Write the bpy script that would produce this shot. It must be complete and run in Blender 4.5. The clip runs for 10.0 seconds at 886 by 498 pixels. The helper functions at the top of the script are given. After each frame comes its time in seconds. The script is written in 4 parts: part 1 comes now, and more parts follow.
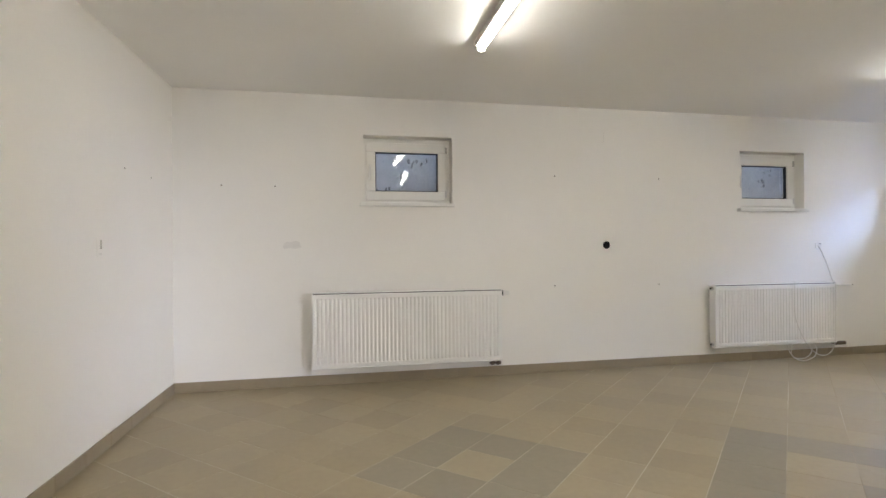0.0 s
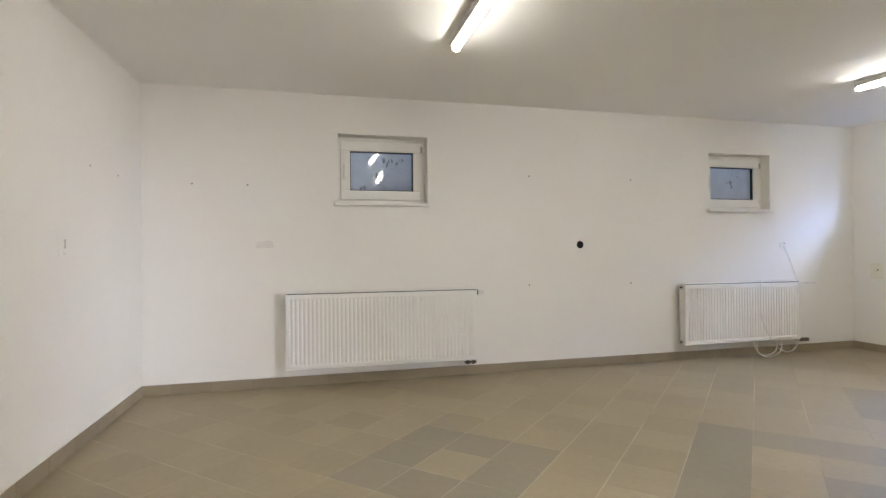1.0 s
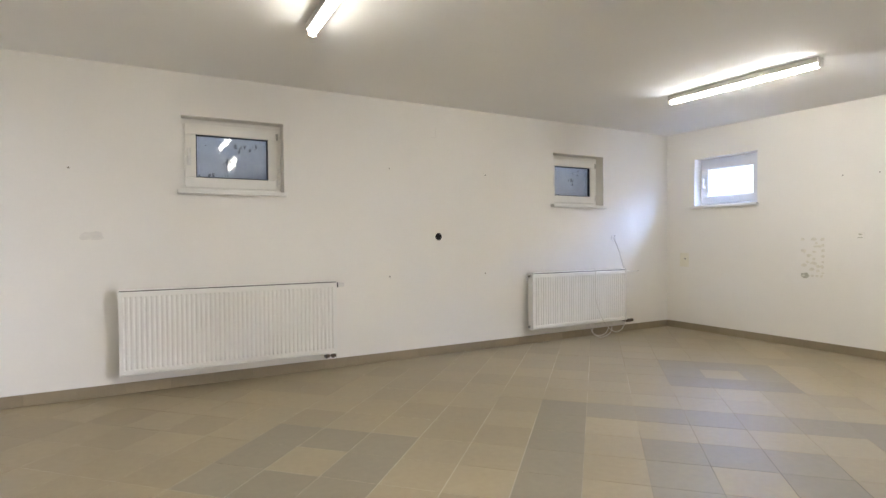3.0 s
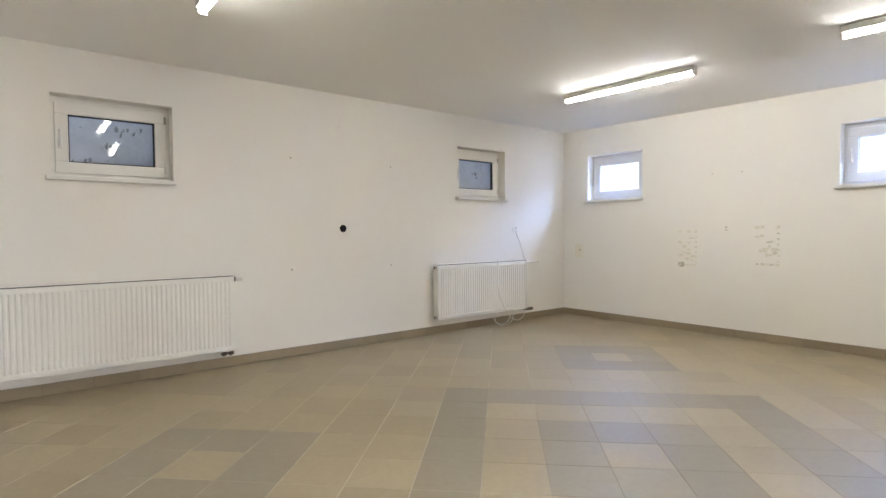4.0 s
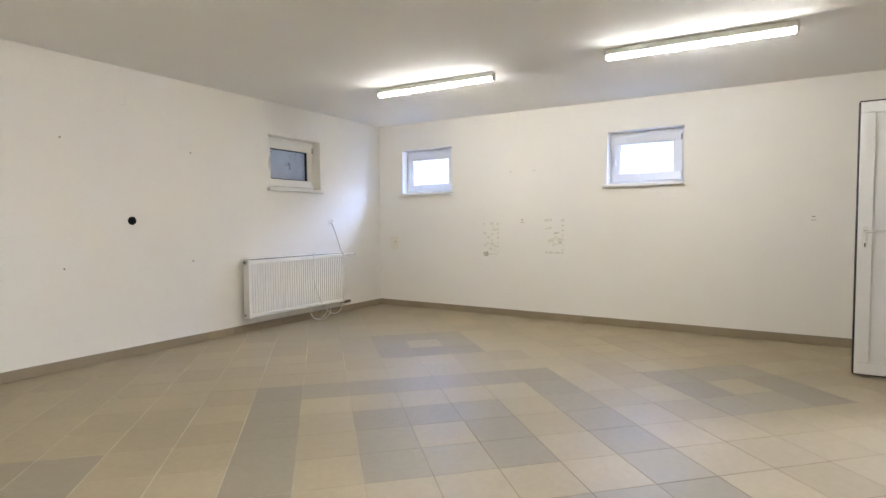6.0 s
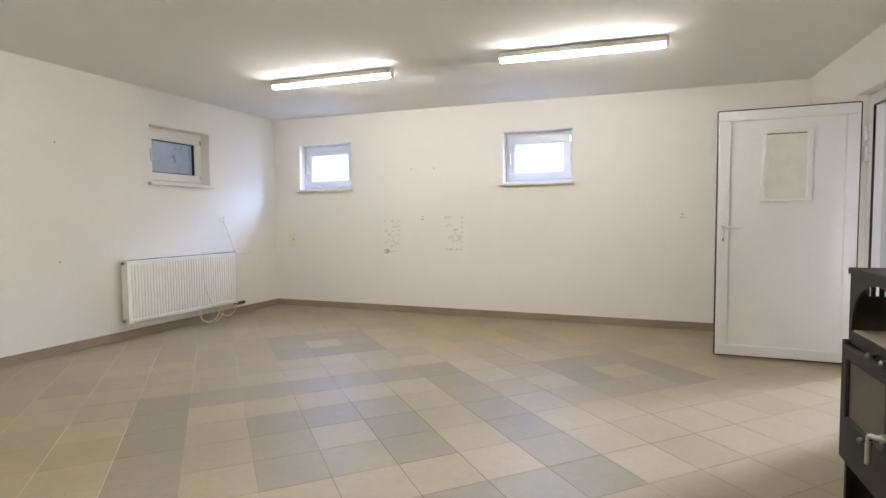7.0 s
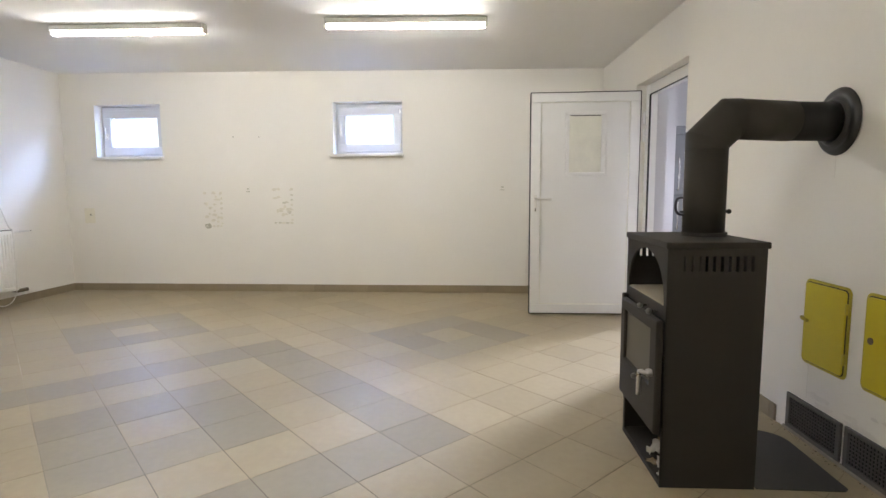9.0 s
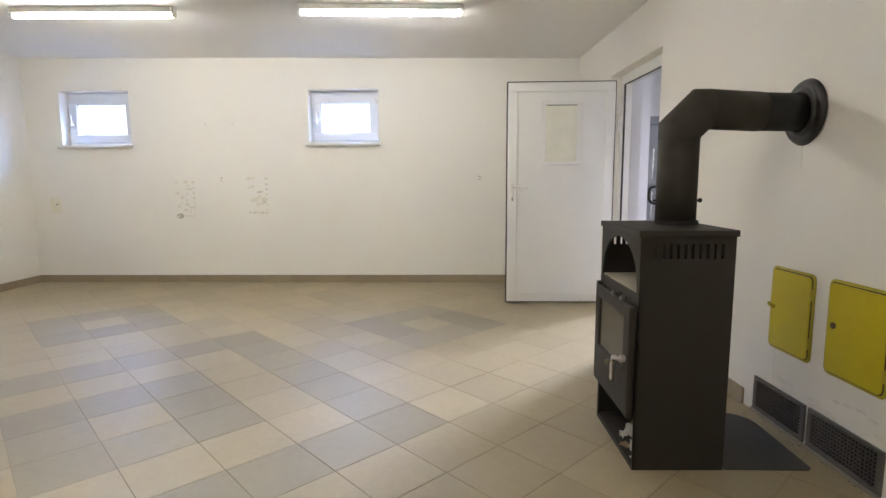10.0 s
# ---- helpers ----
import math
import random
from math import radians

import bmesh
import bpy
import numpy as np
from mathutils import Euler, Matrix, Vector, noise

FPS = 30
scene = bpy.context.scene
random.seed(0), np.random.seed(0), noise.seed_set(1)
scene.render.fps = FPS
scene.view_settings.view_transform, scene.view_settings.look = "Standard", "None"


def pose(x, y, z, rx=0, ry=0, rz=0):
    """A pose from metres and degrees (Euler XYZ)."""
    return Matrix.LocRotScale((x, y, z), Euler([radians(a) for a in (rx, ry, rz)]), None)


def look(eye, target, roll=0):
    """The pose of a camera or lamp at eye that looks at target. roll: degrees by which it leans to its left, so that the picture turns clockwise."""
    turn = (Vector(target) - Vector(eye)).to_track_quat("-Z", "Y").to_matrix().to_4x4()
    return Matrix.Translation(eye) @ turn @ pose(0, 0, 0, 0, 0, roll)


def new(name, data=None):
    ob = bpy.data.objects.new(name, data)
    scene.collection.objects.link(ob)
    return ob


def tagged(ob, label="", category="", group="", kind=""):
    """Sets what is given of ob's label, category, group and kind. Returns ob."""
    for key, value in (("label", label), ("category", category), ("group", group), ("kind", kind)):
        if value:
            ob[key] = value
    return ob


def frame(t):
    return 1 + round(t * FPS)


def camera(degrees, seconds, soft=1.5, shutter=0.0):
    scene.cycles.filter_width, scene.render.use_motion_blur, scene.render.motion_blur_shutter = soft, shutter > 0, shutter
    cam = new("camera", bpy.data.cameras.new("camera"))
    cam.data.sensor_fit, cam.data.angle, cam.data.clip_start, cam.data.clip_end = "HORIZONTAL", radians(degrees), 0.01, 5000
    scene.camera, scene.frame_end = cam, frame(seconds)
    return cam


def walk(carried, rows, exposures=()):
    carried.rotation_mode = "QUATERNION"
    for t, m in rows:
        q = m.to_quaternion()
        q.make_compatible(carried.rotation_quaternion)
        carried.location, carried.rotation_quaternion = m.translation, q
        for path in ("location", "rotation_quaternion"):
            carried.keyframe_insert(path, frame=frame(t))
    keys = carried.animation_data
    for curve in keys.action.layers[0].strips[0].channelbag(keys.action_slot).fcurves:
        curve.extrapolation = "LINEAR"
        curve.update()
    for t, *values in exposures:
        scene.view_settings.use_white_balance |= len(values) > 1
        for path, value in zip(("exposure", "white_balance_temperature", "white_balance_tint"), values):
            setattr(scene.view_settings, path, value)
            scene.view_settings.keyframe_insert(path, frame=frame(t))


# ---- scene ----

# ------------------------------------------------------------ camera
cam = camera(79.6, 10.0, soft=1.5)
# the pupil sits 0.1436 m ahead of the head on which the camera turns
ARM = 0.1436
TURNS = [  # seconds, yaw, pitch, roll
    (0.0, -11.78, 0.12, 0.44), (0.5, -12.45, 0.08, 0.44), (1.0, -14.36, 0.06, 0.45),
    (1.5, -16.87, 0.02, 0.46), (2.0, -20.77, -0.24, 0.45), (3.5, -33.52, -1.33, 0.45),
    (4.0, -38.79, -1.83, 0.42), (4.5, -43.81, -2.26, 0.42), (5.0, -48.49, -2.56, 0.44),
    (5.5, -53.01, -2.65, 0.45), (7.0, -68.36, -3.16, 0.49), (7.5, -73.59, -3.42, 0.50),
    (8.0, -79.33, -4.03, 0.47), (8.5, -82.99, -5.07, 0.45), (9.0, -85.81, -6.19, 0.39),
    (9.5, -87.42, -6.85, 0.35), (10.0, -88.19, -7.31, 0.35)]


def stand(yaw, pitch, roll):
    a, b = radians(yaw), radians(pitch)
    return pose(ARM * (-math.sin(a) * math.cos(b) - 1), ARM * math.cos(a) * math.cos(b),
                1.113 + ARM * (math.sin(b) + 0.13), 90 + pitch, roll, yaw)


walk(cam, [(t, stand(y, p, r)) for t, y, p, r in TURNS], exposures=[(0.0, 1.38), (4.0, 1.51), (10.0, 1.54)])

# ------------------------------------------------------------ plan (metres)
YN, XE, XW = 4.758, 5.803, -1.365          # inner faces of the north, east and west wall
TH = 0.34                                   # thickness of the outer walls
SE_Y, S_SLOPE = -1.25, 0.05                 # the south wall runs a little askew
LAMP_POWER = 19.5                           # the two tubes in the east are set brighter
DAY = 165.0


def ys(x):
    return SE_Y - S_SLOPE * (XE - x)


def zc(y):
    """The ceiling falls a little to the south."""
    return 2.458 - 0.0135 * (YN - y)


# ------------------------------------------------------------ world and daylight
world = bpy.data.worlds.new("world")
scene.world = world
world.use_nodes = True
wn = world.node_tree
sky = wn.nodes.new("ShaderNodeTexSky")
sky.sky_type, sky.sun_disc = "NISHITA", False
sky.sun_elevation, sky.sun_rotation = radians(35), radians(200)
wn.nodes["Background"].inputs[1].default_value = 0.15
wn.links.new(sky.outputs[0], wn.nodes["Background"].inputs[0])
sun = new("sun", bpy.data.lights.new("sun", "SUN"))
sun.data.energy, sun.data.angle, sun.data.color = 1.0, radians(12), (1, 0.96, 0.9)
sun.matrix_world = look((1, -8, 6), (0, 0, 0))


def window_light(name, eye, target, w, h, power, colour):
    d = bpy.data.lights.new(name, "AREA")
    d.shape, d.size, d.size_y, d.energy, d.color = "RECTANGLE", w, h, power, colour
    ob = new(name, d)
    ob.matrix_world = look(eye, target)
    return ob


# ------------------------------------------------------------ materials
def mat(name, colour, rough=0.5, metal=0.0, grain=0.06, grain_scale=40, stain=0.08, stain_scale=2.5,
        bump=0.0, bump_scale=120, spread=0.0, rough_var=0.08, coat=0.0, spec=0.5):
    m = bpy.data.materials.new(name)
    m.use_nodes = True
    n, l = m.node_tree.nodes, m.node_tree.links
    b = n["Principled BSDF"]
    tc = n.new("ShaderNodeTexCoord")
    geo = n.new("ShaderNodeNewGeometry")
    src = geo.outputs["Position"]

    def noise_tex(scale, detail=3):
        t = n.new("ShaderNodeTexNoise")
        t.inputs["Scale"].default_value, t.inputs["Detail"].default_value = scale, detail
        l.new(src, t.inputs["Vector"])
        return t.outputs["Fac"]

    def math_node(op, a, c=None, d=None):
        t = n.new("ShaderNodeMath")
        t.operation = op
        for k, v in enumerate((a, c, d)):
            if v is None:
                continue
            if isinstance(v, (int, float)):
                t.inputs[k].default_value = v
            else:
                l.new(v, t.inputs[k])
        return t.outputs[0]

    fine, broad = noise_tex(grain_scale), noise_tex(stain_scale, 5)
    k = math_node("MULTIPLY_ADD", fine, 2 * grain, 1 - grain)
    k2 = math_node("MULTIPLY_ADD", broad, 2 * stain, 1 - stain)
    value = math_node("MULTIPLY", k, k2)
    if spread:
        info = n.new("ShaderNodeObjectInfo")
        r = math_node("ADD", info.outputs["Random"], geo.outputs["Random Per Island"])
        r = math_node("FRACT", r)
        value = math_node("MULTIPLY", value, math_node("MULTIPLY_ADD", r, 2 * spread, 1 - spread))
    mix = n.new("ShaderNodeVectorMath")
    mix.operation = "SCALE"
    mix.inputs[0].default_value = colour
    l.new(value, mix.inputs["Scale"])
    l.new(mix.outputs[0], b.inputs["Base Color"])
    l.new(math_node("MULTIPLY_ADD", broad, 2 * rough_var, rough - rough_var), b.inputs["Roughness"])
    b.inputs["Metallic"].default_value = metal
    b.inputs["Specular IOR Level"].default_value = spec
    b.inputs["Coat Weight"].default_value = coat
    if bump:
        bp = n.new("ShaderNodeBump")
        bp.inputs["Strength"].default_value, bp.inputs["Distance"].default_value = bump, 0.002
        l.new(noise_tex(bump_scale, 4), bp.inputs["Height"])
        l.new(bp.outputs[0], b.inputs["Normal"])
    return m


def glow(name, colour, strength):
    m = bpy.data.materials.new(name)
    m.use_nodes = True
    b = m.node_tree.nodes["Principled BSDF"]
    b.inputs["Base Color"].default_value = (0.85, 0.85, 0.85, 1)
    b.inputs["Roughness"].default_value = 0.4
    b.inputs["Emission Color"].default_value = (*colour, 1)
    b.inputs["Emission Strength"].default_value = strength
    return m


def glass(name, tint=(1, 1, 1), rough=0.0):
    m = bpy.data.materials.new(name)
    m.use_nodes = True
    b = m.node_tree.nodes["Principled BSDF"]
    b.inputs["Base Color"].default_value = (*tint, 1)
    b.inputs["Roughness"].default_value = rough
    b.inputs["Transmission Weight"].default_value = 1.0
    b.inputs["IOR"].default_value = 1.5
    return m


PLASTER = mat("wall_paint", (0.83, 0.80, 0.74), 0.75, grain=0.015, grain_scale=60, stain=0.035, stain_scale=1.3, bump=0.25, bump_scale=180)
# wall paint darkened and cooled: the next room's dimmer light put into colour
HALL_DIM = mat("hall_paint_dimmed", (0.56, 0.555, 0.575), 0.75, grain=0.015, grain_scale=60, stain=0.035, stain_scale=1.3, bump=0.25, bump_scale=180)
CEIL = mat("ceiling_paint", (0.86, 0.845, 0.81), 0.8, grain=0.015, stain=0.03, stain_scale=0.9, bump=0.25, bump_scale=160)
PVC = mat("white_pvc", (0.85, 0.845, 0.83), 0.20, grain=0.01, stain=0.015, stain_scale=4, rough_var=0.01)
PVC_OLD = mat("cream_pvc", (0.82, 0.795, 0.735), 0.30, grain=0.01, stain=0.03, stain_scale=4, rough_var=0.02)
# white pvc greyed and cooled: shade of the deep east recesses in its colour
PVC_SHADED = mat("shaded_white_pvc", (0.70, 0.71, 0.75), 0.38, grain=0.01, stain=0.02, stain_scale=4, rough_var=0.02)
SILL = mat("sill_white", (0.78, 0.76, 0.71), 0.35, grain=0.02, stain=0.05, stain_scale=6)
ENAMEL = mat("radiator_enamel", (0.82, 0.80, 0.75), 0.3, grain=0.01, stain=0.02, stain_scale=3, rough_var=0.015)
ENAMEL_BACK = mat("radiator_inside", (0.55, 0.54, 0.50), 0.5, grain=0.02, stain=0.05)
ENAMEL_GAP_SHADE = mat("radiator_gap_shade", (0.10, 0.095, 0.085), 0.7, grain=0.05, stain=0.1)
BEIGE = mat("beige_tile", (0.338, 0.277, 0.175), 0.47, grain=0.09, grain_scale=26, stain=0.16, stain_scale=2.2, bump=0.14, bump_scale=45, spread=0.07, rough_var=0.12)
GREY = mat("grey_tile", (0.262, 0.226, 0.158), 0.47, grain=0.09, grain_scale=26, stain=0.16, stain_scale=2.2, bump=0.14, bump_scale=45, spread=0.07, rough_var=0.12)
def grout_material():
    """Joints: paler towards the north-west of the room, darker round its middle."""
    m = mat("grout", (0.5, 0.5, 0.5), 0.85, grain=0.15, grain_scale=30, stain=0.3, stain_scale=1.6)
    n, l = m.node_tree.nodes, m.node_tree.links
    b = n["Principled BSDF"]
    base = b.inputs["Base Color"].links[0].from_socket
    g = n.new("ShaderNodeNewGeometry")
    dot = n.new("ShaderNodeVectorMath")
    dot.operation = "DOT_PRODUCT"
    dot.inputs[1].default_value = (-0.45, 0.35, 0)
    l.new(g.outputs["Position"], dot.inputs[0])
    no = n.new("ShaderNodeTexNoise")
    no.inputs["Scale"].default_value = 1.1
    l.new(g.outputs["Position"], no.inputs["Vector"])
    add = n.new("ShaderNodeMath")
    add.operation = "MULTIPLY_ADD"
    add.inputs[1].default_value = 2.0
    l.new(no.outputs["Fac"], add.inputs[0])
    l.new(dot.outputs["Value"], add.inputs[2])
    ramp = n.new("ShaderNodeValToRGB")
    ramp.color_ramp.elements[0].position, ramp.color_ramp.elements[0].color = 0.55, (0.62, 0.51, 0.335, 1)
    ramp.color_ramp.elements[1].position, ramp.color_ramp.elements[1].color = 1.0, (1.25, 1.13, 0.90, 1)
    l.new(add.outputs[0], ramp.inputs["Fac"])
    mul = n.new("ShaderNodeMix")
    mul.data_type, mul.blend_type = "RGBA", "MULTIPLY"
    mul.inputs["Factor"].default_value = 1.0
    l.new(base, mul.inputs["A"])
    l.new(ramp.outputs["Color"], mul.inputs["B"])
    # joints darken towards a point near the middle of the room
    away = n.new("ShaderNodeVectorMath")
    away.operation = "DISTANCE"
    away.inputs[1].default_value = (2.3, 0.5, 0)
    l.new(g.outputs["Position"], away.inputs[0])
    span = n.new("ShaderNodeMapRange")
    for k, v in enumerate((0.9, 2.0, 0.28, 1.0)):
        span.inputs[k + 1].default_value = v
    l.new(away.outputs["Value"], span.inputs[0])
    darker = n.new("ShaderNodeVectorMath")
    darker.operation = "SCALE"
    l.new(mul.outputs["Result"], darker.inputs[0])
    l.new(span.outputs[0], darker.inputs["Scale"])
    l.new(darker.outputs[0], b.inputs["Base Color"])
    return m


GROUT = grout_material()
SKIRT = mat("skirting_tile", (0.295, 0.240, 0.158), 0.4, grain=0.06, grain_scale=40, stain=0.08, stain_scale=4, spread=0.08)
STOVE = mat("stove_paint", (0.0235, 0.0190, 0.0142), 0.62, grain=0.06, grain_scale=90, stain=0.12, stain_scale=5, bump=0.15, bump_scale=300, spec=0.4)
STOVE_DARK = mat("stove_inside", (0.012, 0.011, 0.010), 0.7, grain=0.1, stain=0.2)
PIPE = mat("flue_paint", (0.042, 0.0367, 0.0288), 0.68, grain=0.05, grain_scale=60, stain=0.14, stain_scale=6, bump=0.12, bump_scale=300, spec=0.35)
PIPE_DARK = mat("pipe_sleeve", (0.008, 0.0075, 0.007), 0.6, grain=0.1, stain=0.15, stain_scale=8)
ROSETTE = mat("rosette_black", (0.020, 0.019, 0.018), 0.36, grain=0.1, stain=0.15, stain_scale=8)
CHROME = mat("chrome", (0.58, 0.57, 0.55), 0.26, 1.0, grain=0.01, stain=0.03)
KNOB = mat("dark_chrome", (0.24, 0.235, 0.22), 0.3, 1.0, grain=0.01, stain=0.05)
STONE = mat("warming_stone", (0.42, 0.37, 0.27), 0.6, grain=0.12, grain_scale=90, stain=0.12)
STOVE_GLASS = mat("sooty_glass", (0.105, 0.092, 0.064), 0.42, grain=0.03, grain_scale=20, stain=0.05, stain_scale=5, spec=0.25)
YELLOW = mat("yellow_paint", (0.56, 0.46, 0.015), 0.42, grain=0.04, grain_scale=50, stain=0.10, stain_scale=9, bump=0.1)
YELLOW_OLD = mat("yellow_paint_edge", (0.44, 0.36, 0.03), 0.5, grain=0.1, stain=0.2, stain_scale=20)
GASKET = mat("old_gasket", (0.055, 0.045, 0.022), 0.8, grain=0.15, stain=0.3, stain_scale=30)
# pale frame grey darkened: the dimness low on the south wall put into colour
GRILLE_FRAME_DIM = mat("grille_frame_dimmed", (0.105, 0.098, 0.088), 0.55, grain=0.08, grain_scale=60, stain=0.25, stain_scale=10)
GRILLE_STRIP = mat("dirty_strip", (0.30, 0.27, 0.22), 0.8, grain=0.12, grain_scale=40, stain=0.35, stain_scale=9)
GALV_PALE = mat("pale_grey_metal", (0.42, 0.41, 0.40), 0.5, 0.0, grain=0.02, stain=0.04)
# mesh metal darkened for the same dim corner; the threshold shares it
GALV = mat("galvanised_grille_dim", (0.105, 0.10, 0.092), 0.5, 0.4, grain=0.1, grain_scale=80, stain=0.2, stain_scale=12)
BLACK = mat("black_rubber", (0.015, 0.015, 0.016), 0.6, grain=0.05, stain=0.1)
SEAL_GREY = mat("grey_rubber", (0.50, 0.50, 0.50), 0.6, grain=0.05, stain=0.1)
NAIL = mat("nail_hole_dark", (0.32, 0.29, 0.24), 0.8, grain=0.1, stain=0.1)
GLUE_MID = mat("glue_residue_mid", (0.63, 0.60, 0.51), 0.6, grain=0.15, grain_scale=90, stain=0.2, stain_scale=25)
# near-black that puts the shade inside holes into colour
VOID_SHADE = mat("void_shade", (0.01, 0.01, 0.01), 0.9, grain=0.05, stain=0.1)
BRASS = mat("valve_brown", (0.13, 0.10, 0.07), 0.4, 0.4, grain=0.1, stain=0.2)
PLASTIC = mat("white_plastic", (0.76, 0.74, 0.70), 0.35, grain=0.01, stain=0.05, stain_scale=12)
CABLE = mat("cable_white", (0.72, 0.69, 0.63), 0.45, grain=0.02, stain=0.06)
PLATE = mat("floor_plate", (0.035, 0.035, 0.037), 0.55, grain=0.1, grain_scale=60, stain=0.25, stain_scale=6)
CONCRETE = mat("shaft_concrete", (0.60, 0.62, 0.66), 0.8, grain=0.2, grain_scale=45, stain=0.3, stain_scale=6, bump=0.4)
MOULD = mat("mould_spot", (0.24, 0.25, 0.27), 0.9, grain=0.3, stain=0.3, stain_scale=20)
GLUE = mat("glue_residue", (0.73, 0.69, 0.59), 0.6, grain=0.12, grain_scale=90, stain=0.2, stain_scale=25)
GLUE_AND_SHADE = mat("glue_and_gap_shade", (0.46, 0.44, 0.35), 0.6, grain=0.2, grain_scale=90, stain=0.2, stain_scale=25)
OLD_YELLOW = mat("yellowed_paint", (0.79, 0.75, 0.625), 0.7, grain=0.03, stain=0.1, stain_scale=15)
SMEAR = mat("grey_smear", (0.74, 0.71, 0.655), 0.7, grain=0.05, stain=0.1, stain_scale=25)
SMEAR_FAINT = mat("faint_smear", (0.785, 0.755, 0.695), 0.75, grain=0.05, stain=0.08, stain_scale=25)
INSET = mat("inset_panel", (0.78, 0.77, 0.685), 0.5, grain=0.04, stain=0.12, stain_scale=7)
FRIDGE = mat("fridge_steel", (0.47, 0.49, 0.52), 0.22, 0.6, grain=0.02, stain=0.05)
PAPER = mat("crumpled_paper", (0.62, 0.60, 0.55), 0.8, grain=0.05, stain=0.1, stain_scale=30)
CARDBOARD = mat("cardboard", (0.30, 0.22, 0.13), 0.8, grain=0.08, stain=0.1, stain_scale=15)
PANE = glass("clear_glass", (1, 1, 1), 0.03)
TUBE = glow("lit_diffuser", (1.0, 0.97, 0.90), LAMP_POWER)
TUBE_EAST = glow("lit_diffuser_east", (1.0, 0.98, 0.96), LAMP_POWER * 1.56)
GROUND = mat("ground_gravel", (0.74, 0.74, 0.75), 0.9, grain=0.3, grain_scale=20, stain=0.2, stain_scale=0.5)


# ------------------------------------------------------------ mesh helpers
def part(name, bm, material, parent=None, label="", smooth=False):
    me = bpy.data.meshes.new(name)
    bm.normal_update()
    bm.to_mesh(me)
    bm.free()
    me.materials.append(material)
    if smooth:
        for p in me.polygons:
            p.use_smooth = True
    ob = new(name, me)
    if parent is not None:
        ob.parent = parent
    return tagged(ob, label)


def thing(name, m, label, category, group="", kind=""):
    ob = new(name)
    ob.matrix_world = m
    ob.empty_display_size = 0.05
    return tagged(ob, label, category, group, kind)


def box(bm, x0, x1, y0, y1, z0, z1, bevel=0.0, seg=1):
    r = bmesh.ops.create_cube(bm, size=1, matrix=Matrix.Translation(((x0 + x1) / 2, (y0 + y1) / 2, (z0 + z1) / 2)) @ Matrix.Diagonal((x1 - x0, y1 - y0, z1 - z0, 1)))
    if bevel:
        es = list({e for v in r["verts"] for e in v.link_edges})
        bmesh.ops.bevel(bm, geom=es, offset=bevel, segments=seg, affect="EDGES", profile=0.5)
    return bm


def bx(x0, x1, y0, y1, z0, z1, bevel=0.0, seg=1):
    return box(bmesh.new(), x0, x1, y0, y1, z0, z1, bevel, seg)


def cyl(bm, p0, p1, r, seg=20, r2=None, caps=True):
    p0, p1 = Vector(p0), Vector(p1)
    d = p1 - p0
    m = Matrix.Translation((p0 + p1) / 2) @ d.to_track_quat("Z", "Y").to_matrix().to_4x4()
    bmesh.ops.create_cone(bm, cap_ends=caps, segments=seg, radius1=r, radius2=r if r2 is None else r2, depth=d.length, matrix=m)
    return bm


def sweep(points, r, seg=10, caps=True):
    """A round tube along a list of places."""
    bm = bmesh.new()
    pts = [Vector(p) for p in points]
    rings, up = [], None
    for k, p in enumerate(pts):
        d = (pts[min(k + 1, len(pts) - 1)] - pts[max(k - 1, 0)]).normalized()
        if up is None:
            up = d.orthogonal().normalized()
        up = (up - d * up.dot(d)).normalized()
        side = d.cross(up)
        rings.append([bm.verts.new(p + r * (math.cos(a) * up + math.sin(a) * side)) for a in [2 * math.pi * j / seg for j in range(seg)]])
    for a, b in zip(rings, rings[1:]):
        for j in range(seg):
            bm.faces.new((a[j], a[(j + 1) % seg], b[(j + 1) % seg], b[j]))
    if caps:
        bm.faces.new(rings[0][::-1])
        bm.faces.new(rings[-1])
    return bm


def mitred(points, r, seg=40):
    """A pipe of straight lengths with sharp mitred bends that lie in the plane of y and z."""
    bm = bmesh.new()
    pts = [Vector(p) for p in points]
    rings = []
    for k, p in enumerate(pts):
        a = (p - pts[k - 1]).normalized() if k else (pts[1] - p).normalized()
        b = (pts[k + 1] - p).normalized() if k < len(pts) - 1 else a
        d = (a + b).normalized()
        side = Vector((1, 0, 0))
        side = (side - d * side.dot(d)).normalized()
        up = d.cross(side)
        f = 1 / max(0.3, d.dot(a))
        rings.append([bm.verts.new(p + r * (math.cos(q) * side + f * math.sin(q) * up)) for q in [2 * math.pi * j / seg for j in range(seg)]])
    for a, b in zip(rings, rings[1:]):
        for j in range(seg):
            bm.faces.new((a[j], a[(j + 1) % seg], b[(j + 1) % seg], b[j]))
    for ring_ in rings:
        for j in range(seg):
            e = bm.edges.get((ring_[j], ring_[(j + 1) % seg]))
            e.smooth = False
    bmesh.ops.recalc_face_normals(bm, faces=bm.faces)
    return bm


def spline(points, n=8):
    """A smooth line through the places given."""
    pts = [Vector(p) for p in points]
    pts = [2 * pts[0] - pts[1]] + pts + [2 * pts[-1] - pts[-2]]
    out = []
    for a, b, c, d in zip(pts, pts[1:], pts[2:], pts[3:]):
        for k in range(n):
            t = k / n
            out.append(0.5 * (2 * b + (c - a) * t + (2 * a - 5 * b + 4 * c - d) * t * t + (3 * b - a - 3 * c + d) * t ** 3))
    return out + [pts[-2]]


